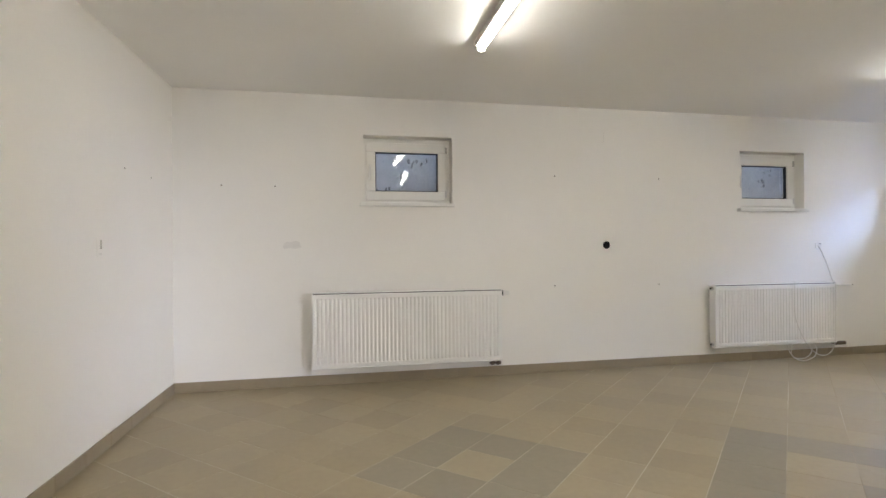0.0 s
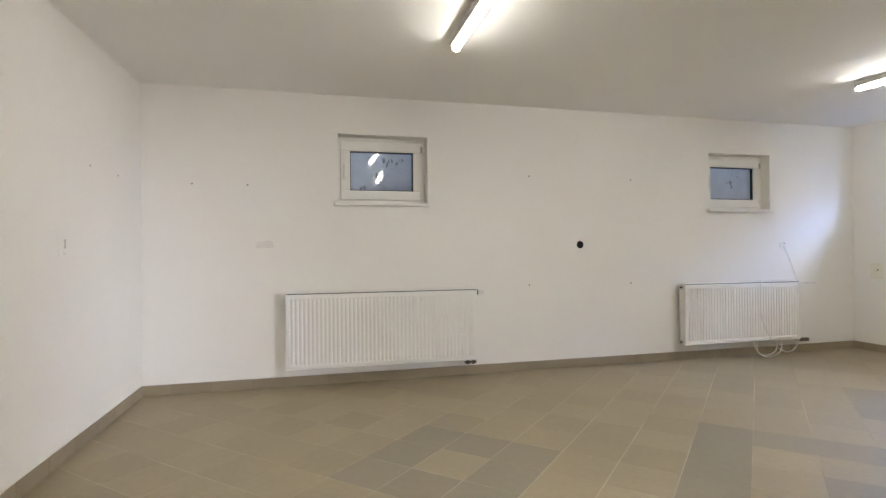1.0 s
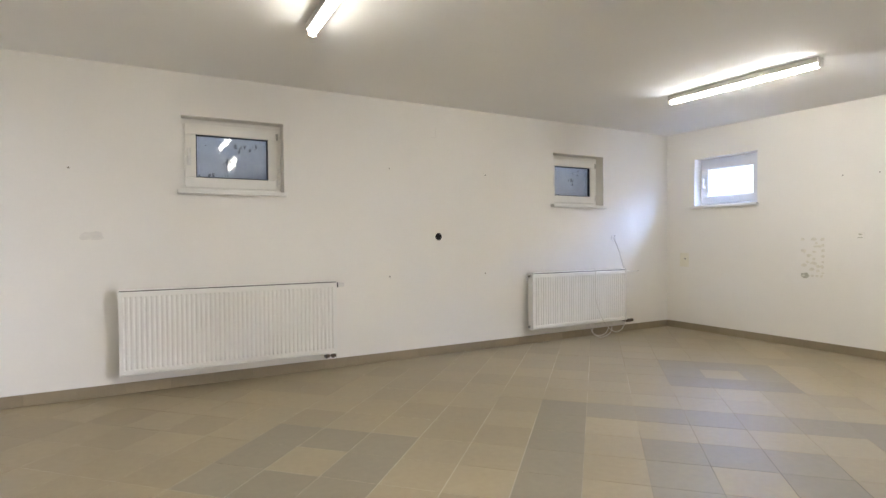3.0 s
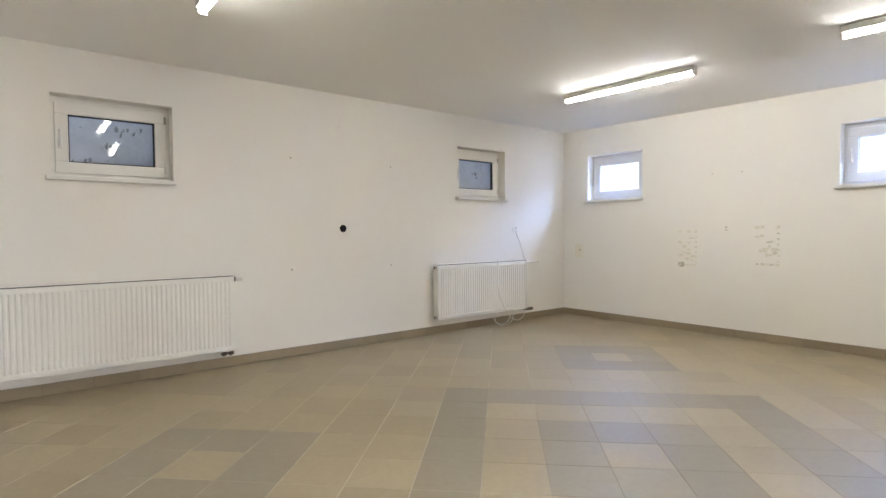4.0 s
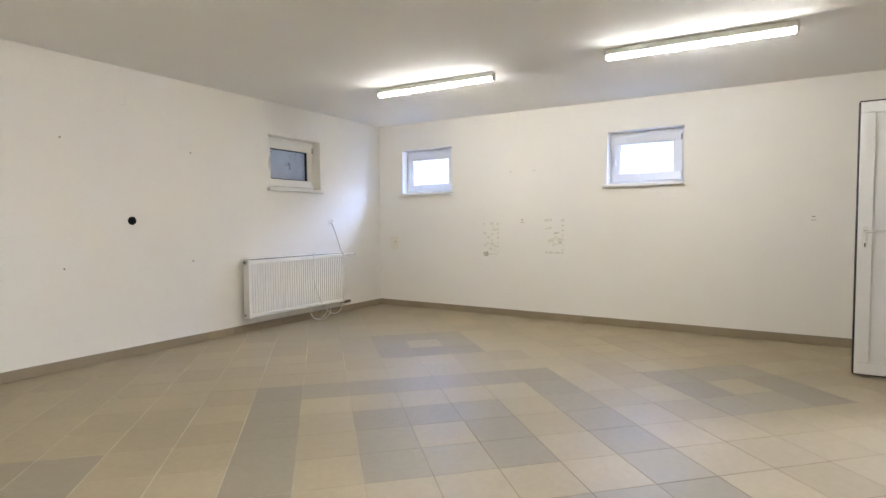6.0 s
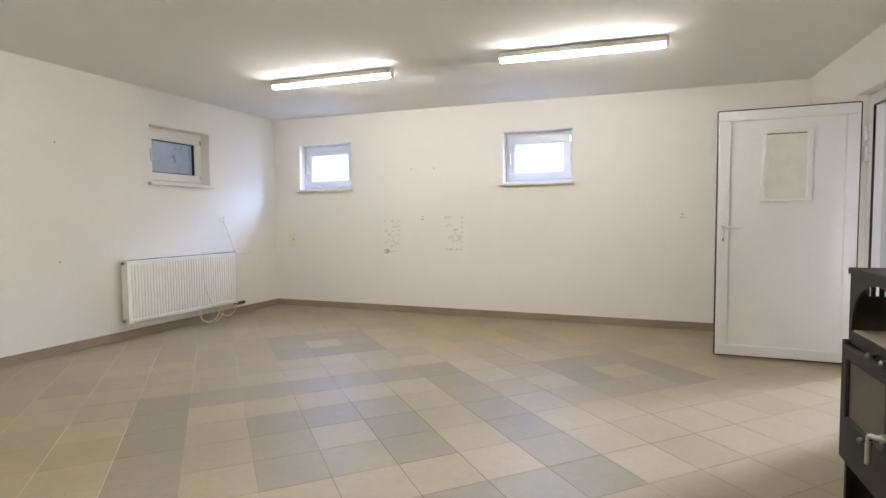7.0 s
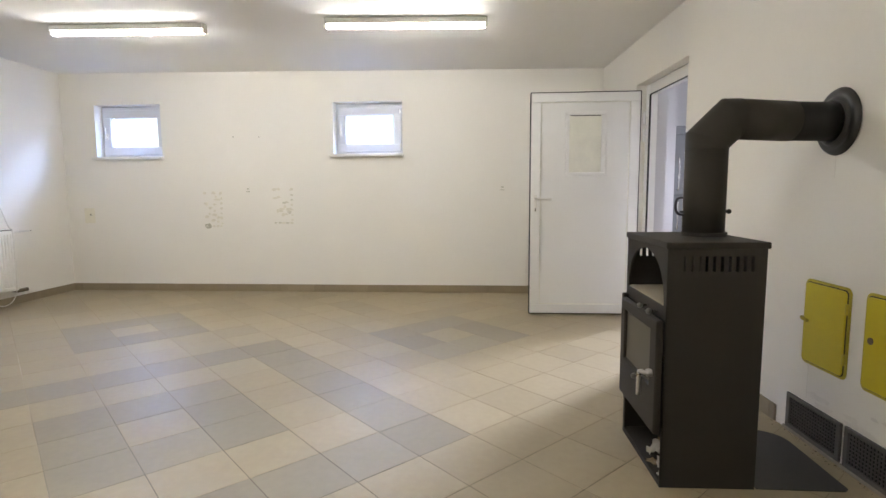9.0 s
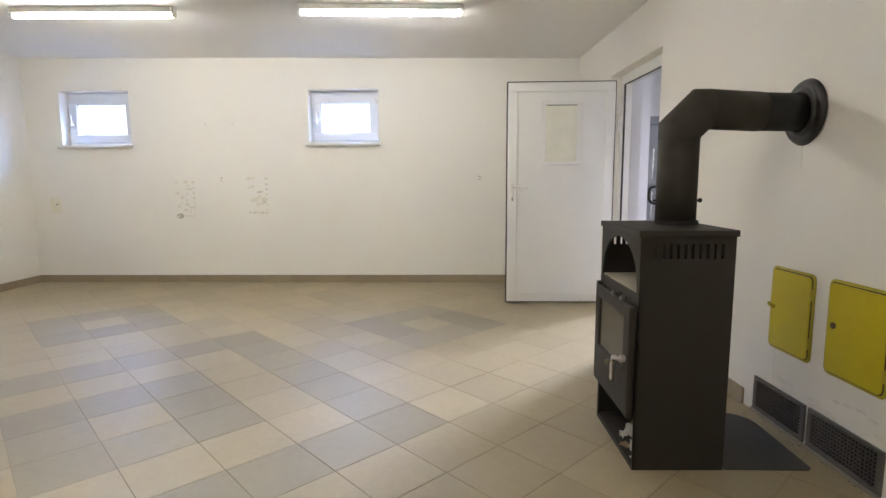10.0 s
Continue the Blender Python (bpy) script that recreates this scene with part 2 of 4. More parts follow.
def slab(length, z0, z1, thick, holes):
    """A slab along x from 0 to length, its face at y = 0 and its back at y = thick, with openings (x0, x1, z0, z1) through it.
    z1 may be a function of x."""
    top = z1 if callable(z1) else (lambda x: z1)
    zmax = min(top(0), top(length))
    xs = sorted({0.0, length, *[v for h in holes for v in h[:2]]})
    zs = sorted({z0, *[v for h in holes for v in h[2:]]})
    zs = [z for z in zs if z < zmax] + [None]
    bm = bmesh.new()
    verts = {}

    def v(i, k, s):
        if (i, k, s) not in verts:
            z = top(xs[i]) if zs[k] is None else zs[k]
            verts[i, k, s] = bm.verts.new((xs[i], s * thick, z))
        return verts[i, k, s]

    def solid(i, k):
        if not (0 <= i < len(xs) - 1 and 0 <= k < len(zs) - 1):
            return False
        x = (xs[i] + xs[i + 1]) / 2
        z = (zs[k] + (zmax if zs[k + 1] is None else zs[k + 1])) / 2
        return not any(h[0] < x < h[1] and h[2] < z < h[3] for h in holes)

    for i in range(len(xs) - 1):
        for k in range(len(zs) - 1):
            if not solid(i, k):
                continue
            bm.faces.new((v(i, k, 0), v(i + 1, k, 0), v(i + 1, k + 1, 0), v(i, k + 1, 0)))
            bm.faces.new((v(i, k + 1, 1), v(i + 1, k + 1, 1), v(i + 1, k, 1), v(i, k, 1)))
            if not solid(i - 1, k):
                bm.faces.new((v(i, k, 1), v(i, k, 0), v(i, k + 1, 0), v(i, k + 1, 1)))
            if not solid(i + 1, k):
                bm.faces.new((v(i + 1, k, 0), v(i + 1, k, 1), v(i + 1, k + 1, 1), v(i + 1, k + 1, 0)))
            if not solid(i, k - 1):
                bm.faces.new((v(i, k, 0), v(i, k, 1), v(i + 1, k, 1), v(i + 1, k, 0)))
            if not solid(i, k + 1):
                bm.faces.new((v(i, k + 1, 1), v(i, k + 1, 0), v(i + 1, k + 1, 0), v(i + 1, k + 1, 1)))
    return bm


def blob(bm, x, z, rx, rz, y=0.0, n=9, rough=0.25, depth=0.0012):
    """A thin, uneven dab on a wall that lies in the plane of x and z, its face towards -y."""
    a0 = random.random() * 6
    ring = []
    for k in range(n):
        a = a0 + 2 * math.pi * k / n
        f = 1 + rough * (random.random() * 2 - 1)
        ring.append((x + rx * f * math.cos(a), z + rz * f * math.sin(a)))
    f = [bm.verts.new((p, y - depth, q)) for p, q in ring]
    b = [bm.verts.new((p + (p - x) * 0.12, y, q + (q - z) * 0.12)) for p, q in ring]
    bm.faces.new(f)
    for k in range(n):
        bm.faces.new((f[k], b[k], b[(k + 1) % n], f[(k + 1) % n]))


# frames of the walls: x runs along the wall, y into it, z up, seen from the room
N_WALL = pose(XW, YN, 0)
E_WALL = pose(XE, YN, 0, 0, 0, -90)
W_WALL = pose(XW - 0.024 * (YN + 1.7), -1.7, 0, 0, 0, 90 - 1.37)   # runs a little askew
S_ANGLE = 180 + math.degrees(math.atan(S_SLOPE))
S_WALL = pose(XE, SE_Y, 0, 0, 0, S_ANGLE)
S_COS = math.cos(math.atan(S_SLOPE))


def north(x):
    return x - XW


def east(y):
    return YN - y


def south(x):
    return (XE - x) / S_COS


# ------------------------------------------------------------ walls, ceiling
# openings: x0, x1, z0, z1 in the world's metres along each wall
WIN_N = [(0.155, 0.938, 1.548, 2.130), (3.900, 4.668, 1.530, 2.105)]
WIN_E = [(4.362, 3.590, 1.528, 2.100), (1.632, 0.872, 1.530, 2.088)]
HOLE = (2.433, 1.168, 0.036)
DOOR = (4.765, 3.745, 2.000)

sq = 0.055
n_holes = [(north(a), north(b), c, d) for a, b, c, d in WIN_N] + [(north(HOLE[0] - sq), north(HOLE[0] + sq), HOLE[1] - sq, HOLE[1] + sq)]
w = part("wall_north", slab(XE - XW, -0.02, 2.60, 0.22, n_holes), PLASTER, None)
w.matrix_world = N_WALL
tagged(w, "white plastered wall with two small basement windows", "wall", kind="structure")
w = part("wall_east", slab(YN - SE_Y + 0.2, -0.02, 2.60, TH, [(east(a), east(b), c, d) for a, b, c, d in WIN_E]), PLASTER, None)
w.matrix_world = E_WALL
tagged(w, "white plastered wall with two bright windows", "wall", kind="structure")
GLAZED_ADDED = (0.10, -0.90, 2.02)                # an unseen glazed door behind the camera, added to brighten the room
w = part("wall_south", slab(south(XW) + 0.3, -0.02, 2.60, 0.24, [(south(DOOR[0]), south(DOOR[1]), -0.03, DOOR[2]), (south(GLAZED_ADDED[0]), south(GLAZED_ADDED[1]), 0.02, GLAZED_ADDED[2])]), PLASTER, None)
w.matrix_world = S_WALL
tagged(w, "white plastered wall with a doorway beside the stove", "wall", kind="structure")
w = part("wall_west", slab(YN + 1.7 + 0.3, -0.02, 2.60, TH, []), PLASTER, None)
w.matrix_world = W_WALL
tagged(w, "plain white plastered wall", "wall", kind="structure")

bm = bmesh.new()
lo, hi = [], []
for x, y in ((XW - 0.3, -2.0), (XE + 0.3, -2.0), (XE + 0.3, YN + 0.3), (XW - 0.3, YN + 0.3)):
    lo.append(bm.verts.new((x, y, zc(y))))
    hi.append(bm.verts.new((x, y, zc(y) + 0.2)))
bm.faces.new(lo[::-1])
bm.faces.new(hi)
for k in range(4):
    bm.faces.new((lo[k], lo[(k + 1) % 4], hi[(k + 1) % 4], hi[k]))
tagged(part("ceiling", bm, CEIL), "off-white painted ceiling", "ceiling", kind="structure")

# the round hole in the north wall
bm = bmesh.new()
ring_n = 28
outer, inner, deep = [], [], []
for k in range(ring_n):
    a = 2 * math.pi * k / ring_n
    c, s = math.cos(a), math.sin(a)
    f = sq / max(abs(c), abs(s))
    outer.append(bm.verts.new((f * c, 0, f * s)))
    inner.append(bm.verts.new((HOLE[2] * c, 0, HOLE[2] * s)))
for k in range(ring_n):
    bm.faces.new((outer[k], outer[(k + 1) % ring_n], inner[(k + 1) % ring_n], inner[k]))
ob = part("wall_patch", bm, PLASTER)
ob.matrix_world = pose(HOLE[0], YN, HOLE[1])
tagged(ob, "plaster round a pipe hole", "wall", kind="structure")
bm = sweep([(0, 0.001, 0), (0, 0.20, 0)], HOLE[2] + 0.001, 28)
sleeve = part("pipe_hole", bm, VOID_SHADE, None, smooth=False)
bm = bmesh.new()
bm.from_mesh(sleeve.data)
front = [f for f in bm.faces if len(f.verts) > 4 and f.calc_center_median().y < 0.1]
bmesh.ops.delete(bm, geom=front, context="FACES_ONLY")
bm.to_mesh(sleeve.data)
bm.free()
sleeve.matrix_world = pose(HOLE[0], YN, HOLE[1])
tagged(sleeve, "round dark pipe hole in the white wall", "pipe hole")

# ground outside and the light shafts behind the north windows
bm = bmesh.new()
for p in ((XE + TH, -60), (XE + 90, -60), (XE + 90, 80), (XE + TH, 80)):
    bm.verts.new((*p, 1.2))
bm.faces.new(bm.verts)
tagged(part("ground", bm, GROUND), "pale gravel ground outside the bright windows", "ground", kind="structure")


# ------------------------------------------------------------ windows
def window(name, m, w, h, label, group, handle_left=True, glazing_label="clear double glazing", seal=None, pvc=PVC, back=0.10):
    """A white tilt window in its opening: x along the wall, y outward; x 0..w, z 0..h. The frame stands that far back."""
    t = thing(name, m, label, "window", group, "structure")
    y0, f, s = back, 0.035, 0.083
    part("head_filler", bx(0.001, w - 0.001, y0 + 0.004, y0 + 0.07, h - 0.0155, h - 0.001), pvc, t)
    h -= 0.016

    def rim(x0, x1, z0, z1, wd, ya, yb, nm, par, bev=0.004):
        for q in ((x0, x1, z1 - wd, z1), (x0, x1, z0, z0 + wd), (x0, x0 + wd, z0 + wd, z1 - wd), (x1 - wd, x1, z0 + wd, z1 - wd)):
            part(nm, bx(q[0], q[1], ya, yb, q[2], q[3], bev), pvc, par)

    fr = part("window_frame", bx(0.0, w, y0 + 0.05, y0 + 0.07, 0.0, 0.012), pvc, t)
    rim(0.0, w, 0.0, h, f, y0, y0 + 0.07, "frame_bar", fr)
    sash = part("sash", bx(f, w - f, y0 + 0.052, y0 + 0.06, f, f + 0.01), pvc, t)
    rim(f - 0.008, w - f + 0.008, f - 0.008, h - f + 0.008, s, y0 - 0.018, y0 + 0.05, "sash_bar", sash)
    g0, g1 = f + s - 0.01, w - f - s + 0.01
    k0, k1 = f + s - 0.01, h - f - s + 0.01
    rim(g0 + 0.001, g1 - 0.001, k0 + 0.001, k1 - 0.001, 0.008, y0 - 0.004, y0 + 0.03, "gasket", sash, 0)
    for o in sash.children:
        if o.name.startswith("gasket"):
            o.data.materials.clear()
            o.data.materials.append(seal or BLACK)
    for yy in (0.010, 0.030):
        p = part("pane", bx(g0, g1, y0 + yy, y0 + yy + 0.004, k0, k1), PANE, sash, glazing_label)
        p.visible_shadow = False
    hx = f + 0.025 if handle_left else w - f - 0.025
    hd = part("handle", bx(hx - 0.014, hx + 0.014, y0 - 0.028, y0 - 0.016, h * 0.36, h * 0.36 + 0.07, 0.004, 2), PLASTIC, t)
    part("lever", bx(hx - 0.010, hx + 0.010, y0 - 0.062, y0 - 0.046, h * 0.36 + 0.012, h * 0.36 + 0.135, 0.006, 2), PLASTIC, hd)
    part("spindle", cyl(bmesh.new(), (hx, y0 - 0.05, h * 0.36 + 0.03), (hx, y0 - 0.02, h * 0.36 + 0.03), 0.008), PLASTIC, hd)
    ex = w - f - 0.002 if handle_left else f + 0.002
    for z in (0.06, h - 0.11):
        part("hinge", cyl(bmesh.new(), (ex, y0 - 0.022, z), (ex, y0 - 0.022, z + 0.055), 0.009, 14), CHROME if z > 0.2 else PLASTIC, t)
    part("window_sill", bx(-0.036, w + 0.014, -0.052, y0, -0.034, -0.002, 0.005, 2), SILL, t, "white window sill board")
    return t


for k, (a, b, c, d) in enumerate(WIN_N):
    window("window_%d" % (k + 1), pose(a, YN, c), b - a, d - c, "small white basement window looking into a light shaft", "basement windows",
           glazing_label="glass reflecting the ceiling lights", pvc=PVC_OLD, back=0.115)
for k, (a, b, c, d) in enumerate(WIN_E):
    window("window_%d" % (k + 3), pose(XE, a, c, 0, 0, -90), a - b, d - c, "small white window with bright daylight behind", "bright windows", seal=SEAL_GREY, pvc=PVC_SHADED, back=0.125)
# the open sky below the eaves, in front of both windows
window_light("daylight", (XE + 1.50, 1.85, 3.02), (XE - 0.5, 1.85, 1.75), 7.4, 1.20, DAY * 3.7, (0.38, 0.54, 1.0))

gw = south(GLAZED_ADDED[1]) - south(GLAZED_ADDED[0])
t = thing("added_door", S_WALL @ pose(south(GLAZED_ADDED[0]), 0, 0), "unseen white glazed door, added to brighten the room", "door", kind="structure")
for q in ((0.0, gw, 0.02, 0.14), (0.0, gw, GLAZED_ADDED[2] - 0.10, GLAZED_ADDED[2]), (0.0, 0.10, 0.14, GLAZED_ADDED[2] - 0.10), (gw - 0.10, gw, 0.14, GLAZED_ADDED[2] - 0.10)):
    part("door_frame", bx(q[0], q[1], 0.12, 0.19, q[2], q[3], 0.004), PVC, t)
p = part("pane", bx(0.095, gw - 0.095, 0.150, 0.156, 0.135, GLAZED_ADDED[2] - 0.095), PANE, t)
p.visible_shadow = False
# fill lamp outside the added door, lights the west end
window_light("daylight", (-0.4, ys(-0.4) - 0.75, 1.35), (-0.3, 2.0, 0.7), 1.2, 1.8, DAY * 0.05, (0.90, 0.92, 1.0))

# light shafts: concrete boxes open to the sky, with dark specks of mould
for a, b, c, d in WIN_N:
    sh = thing("light_shaft", pose((a + b) / 2, YN + 0.22, c), "grey concrete light shaft with dark mould specks", "light shaft", "light shafts", "structure")
    part("shaft_wall", bx(-0.75, 0.75, 0.42, 0.52, -0.5, 0.80), CONCRETE, sh)
    part("shaft_side", bx(-0.80, -0.70, 0.0, 0.42, -0.5, 0.80), CONCRETE, sh)
    part("shaft_side", bx(0.70, 0.80, 0.0, 0.42, -0.5, 0.80), CONCRETE, sh)
    part("shaft_floor", bx(-0.75, 0.75, 0.0, 0.42, -0.6, -0.5), CONCRETE, sh)
    bm = bmesh.new()
    for j in range(46):
        # clumps of small spots that run into smears
        cx, cz = random.uniform(-0.6, 0.6), random.uniform(-0.2, 0.78)
        for i in range(random.choice((1, 1, 2, 5, 7))):
            r = random.choice((0.003, 0.004, 0.006, 0.010))
            blob(bm, cx + random.gauss(0, 0.022), cz + random.gauss(0, 0.022), r, r * random.uniform(0.6, 2.4), 0.42, 8, 0.5, 0.002)
    tagged(part("mould_speck", bm, MOULD, sh, "dark mould specks"), kind="stuff")


# ------------------------------------------------------------ doorway and door leaf
DW = south(DOOR[1]) - south(DOOR[0])
frame_d = thing("door_1", S_WALL @ pose(south(DOOR[0]), 0, 0), "open white plastic door in a white frame, beside the stove", "door", kind="structure")
FY, FW = 0.085, 0.086
for q in ((0.0, FW, 0.0, DOOR[2]), (DW - FW, DW, 0.0, DOOR[2]), (FW, DW - FW, DOOR[2] - FW, DOOR[2])):
    part("door_frame", bx(q[0] + 0.001, q[1] - 0.001, FY, FY + 0.07, q[2], q[3] - 0.001, 0.004), PVC, frame_d, "white plastic door frame")
for q in ((FW, FW + 0.005, 0.0, DOOR[2] - FW), (DW - FW - 0.005, DW - FW, 0.0, DOOR[2] - FW), (FW + 0.005, DW - FW - 0.005, DOOR[2] - FW - 0.006, DOOR[2] - FW)):
    part("gasket", bx(q[0], q[1], FY - 0.003, FY + 0.012, q[2], q[3]), BLACK, frame_d, "black rubber seal")
for z in (0.25, 1.525, 1.672):
    hg = part("hinge", cyl(bmesh.new(), (0.030, FY - 0.022, z), (0.030, FY - 0.022, z + 0.10), 0.011, 16), PVC, frame_d)
    part("hinge_plate", bx(0.008, 0.052, FY - 0.012, FY - 0.001, z - 0.005, z + 0.052, 0.003), PVC, hg)
    part("hinge_plate", bx(0.008, 0.052, FY - 0.012, FY - 0.001, z + 0.058, z + 0.115, 0.003), PVC, hg)
# added lining in the dimmed paint, covers the brightly lit jamb reveal
part("jamb_lining", bx(0.001, FW - 0.004, FY + 0.071, 0.239, 0.0, DOOR[2] - 0.001), HALL_DIM, frame_d, "added lining in dimmed paint over the bright door jamb")
part("threshold", bx(FW, DW - FW, FY, FY + 0.06, 0.0, 0.012, 0.003), GALV, frame_d)

# the leaf stands open at a right angle to the wall; x: along the leaf from the hinge, y: thickness away from the camera
LW, LH = 0.925, 1.931
leaf = thing("door_leaf", pose(4.752, -1.340, 0.021, 0, 0, 90), "open white plastic door leaf with a small framed panel", "door")
LT = 0.058
# after the turn, local x runs to the north and local y to the west
for q in ((0.0, LW, 0.0, 0.082), (0.0, LW, LH - 0.078, LH), (0.0, 0.082, 0.082, LH - 0.078), (LW - 0.085, LW, 0.082, LH - 0.078)):
    part("leaf_frame", bx(q[0], q[1], -LT, 0.0, q[2], q[3], 0.005, 2), PVC, leaf)
part("panel", bx(0.078, LW - 0.080, -0.045, -0.014, 0.078, LH - 0.074), PVC, leaf, "smooth white door panel")
for q in ((0.082, LW - 0.085, 0.082, 0.087), (0.082, LW - 0.085, LH - 0.083, LH - 0.078), (0.082, 0.087, 0.087, LH - 0.083), (LW - 0.090, LW - 0.085, 0.087, LH - 0.083)):
    part("glazing_bead", bx(q[0], q[1], -0.014, -0.006, q[2], q[3]), INSET, leaf)
for q in ((-0.005, LW + 0.005, LH, LH + 0.009), (-0.005, LW + 0.005, -0.008, 0.0), (-0.009, 0.0, 0.0, LH), (LW, LW + 0.009, 0.0, LH)):
    part("seal", bx(q[0], q[1], -LT + 0.012, -0.012, q[2], q[3]), BLACK, leaf, "black rubber seal round the leaf")
# the small framed panel in the upper half
px0, px1, pz0, pz1 = 0.285, 0.628, 1.222, 1.770
for q in ((px0, px1, pz0, pz0 + 0.030), (px0, px1, pz1 - 0.028, pz1), (px0, px0 + 0.040, pz0 + 0.030, pz1 - 0.028), (px1 - 0.032, px1, pz0 + 0.030, pz1 - 0.028)):
    part("panel_rim", bx(q[0], q[1], -0.016, -0.003, q[2], q[3], 0.003), PVC, leaf)
part("inset", bx(px0 + 0.03, px1 - 0.025, -0.0145, -0.0060, pz0 + 0.025, pz1 - 0.022), INSET, leaf, "beige inset panel")
part("slot", bx(px0 + 0.045, px1 - 0.036, -0.0062, -0.0040, pz1 - 0.036, pz1 - 0.030), BLACK, leaf, "thin dark slot")
# lever handle and lock
hx = LW - 0.042
hd = part("door_handle", bx(hx - 0.013, hx + 0.013, -0.004, 0.006, 0.905, 1.055, 0.004, 2), PLASTIC, leaf, "white lever handle on a long plate")
part("lever", sweep(spline([(hx, 0.004, 1.022), (hx, 0.040, 1.022), (hx - 0.014, 0.050, 1.022), (hx - 0.135, 0.050, 1.020)], 6), 0.0095, 12), PLASTIC, hd, smooth=True)
part("keyhole", bx(hx - 0.004, hx + 0.004, 0.0061, 0.0075, 0.915, 0.940), BLACK, hd)

# ------------------------------------------------------------ the room behind the door
def room_box(name, x0, x1, y0, y1, z0, z1, material, label, category):
    return tagged(part(name, bx(x0, x1, y0, y1, z0, z1), material), label, category, kind="structure")


w = part("wall_hall_east", slab(3.15, 0.0, 2.6, 0.15, [(2.15, 2.85, 1.05, 2.05)]), HALL_DIM)
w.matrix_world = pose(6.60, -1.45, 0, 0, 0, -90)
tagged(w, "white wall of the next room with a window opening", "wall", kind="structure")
room_box("wall_hall_west", 2.45, 2.60, -4.6, -1.66, 0.0, 2.6, HALL_DIM, "white wall of the next room", "wall")
w = part("wall_hall_south", slab(4.15, 0.0, 2.6, 0.15, [(0.10, 1.10, 1.2, 2.2)]), HALL_DIM)
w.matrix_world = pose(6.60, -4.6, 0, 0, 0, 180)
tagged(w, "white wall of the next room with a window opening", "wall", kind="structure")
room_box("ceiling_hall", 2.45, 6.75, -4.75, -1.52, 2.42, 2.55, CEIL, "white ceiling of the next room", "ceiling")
room_box("wall_hall_north", 5.815, 6.60, -1.60, -1.455, 0.0, 2.42, HALL_DIM, "white wall of the next room", "wall")
room_box("wall_return", 5.30, 5.44, -1.830, -1.515, 0.0, 2.42, HALL_DIM, "short white wall return behind the doorway", "wall")
hall_sky = window_light("daylight", (6.72, -3.95, 1.60), (2.8, -0.35, 0.05), 0.66, 0.84, DAY * 0.17, (0.76, 0.80, 1.0))
hall_sky.data.spread = radians(46)          # narrowed to hold the beam to the doorway
hall_sky = window_light("daylight", (6.0, -4.72, 1.72), (3.2, 1.6, 0.75), 0.96, 0.92, DAY * 0.065, (0.80, 0.83, 1.0))
hall_sky.data.spread = radians(90)
fridge = thing("fridge", pose(5.92, -1.92, 0), "tall silver-grey fridge with two doors", "fridge")
part("body", bx(0.03, 0.62, -0.60, 0.0, 0.02, 1.79, 0.006), FRIDGE, fridge)
part("upper_door", bx(-0.03, 0.025, -0.598, -0.002, 1.064, 1.695, 0.010, 2), FRIDGE, fridge)
part("top_panel", bx(-0.02, 0.028, -0.598, -0.002, 1.704, 1.788, 0.006), FRIDGE, fridge)
part("lower_door", bx(-0.03, 0.025, -0.598, -0.002, 0.06, 1.052, 0.010, 2), FRIDGE, fridge)
for z0, z1 in ((1.12, 1.44), (0.70, 0.98)):
    part("handle", sweep(spline([(-0.028, -0.15, z0), (-0.065, -0.15, z0 + 0.02), (-0.065, -0.15, z1 - 0.02), (-0.028, -0.15, z1)], 5), 0.009, 10), CHROME, fridge, smooth=True)


# ------------------------------------------------------------ ceiling lights
def ceiling_light(x, y0, y1, turn=0.0, tube=TUBE):
    ym = (y0 + y1) / 2
    half = (y1 - y0) / 2
    t = thing("ceiling_light", pose(x, ym, zc(ym), -math.degrees(math.atan(-0.0135)) * 1.0, 0, turn), "white fluorescent batten light, switched on", "ceiling light", "fluorescent ceiling lights")
    part("housing", bx(-0.040, 0.040, -half, half, -0.044, -0.004, 0.004), PLASTIC, t)
    for s in (-1, 1):
        part("end_cap", bx(-0.027, 0.027, s * half - 0.012, s * half + 0.006, -0.076, -0.003, 0.006, 2), PLASTIC, t)
    part("mounting_plate", bx(-0.026, 0.026, -half - 0.004, half + 0.004, -0.0045, 0.004), GALV_PALE, t, "grey mounting plate")
    # a round opal tube that sits close below the batten
    bm = cyl(bmesh.new(), (0, -half + 0.010, -0.0565), (0, half - 0.010, -0.0565), 0.0195, 20)
    part("diffuser", bm, tube, t, "glowing opal diffuser", smooth=True)
    return t


ceiling_light(0.785, 2.06, 3.33, -1.5)
ceiling_light(1.08, 0.15, 1.44, 3.0)
ceiling_light(4.145, 2.165, 3.415, 0.0, TUBE_EAST)
ceiling_light(4.09, -0.015, 1.185, 1.5, TUBE_EAST)


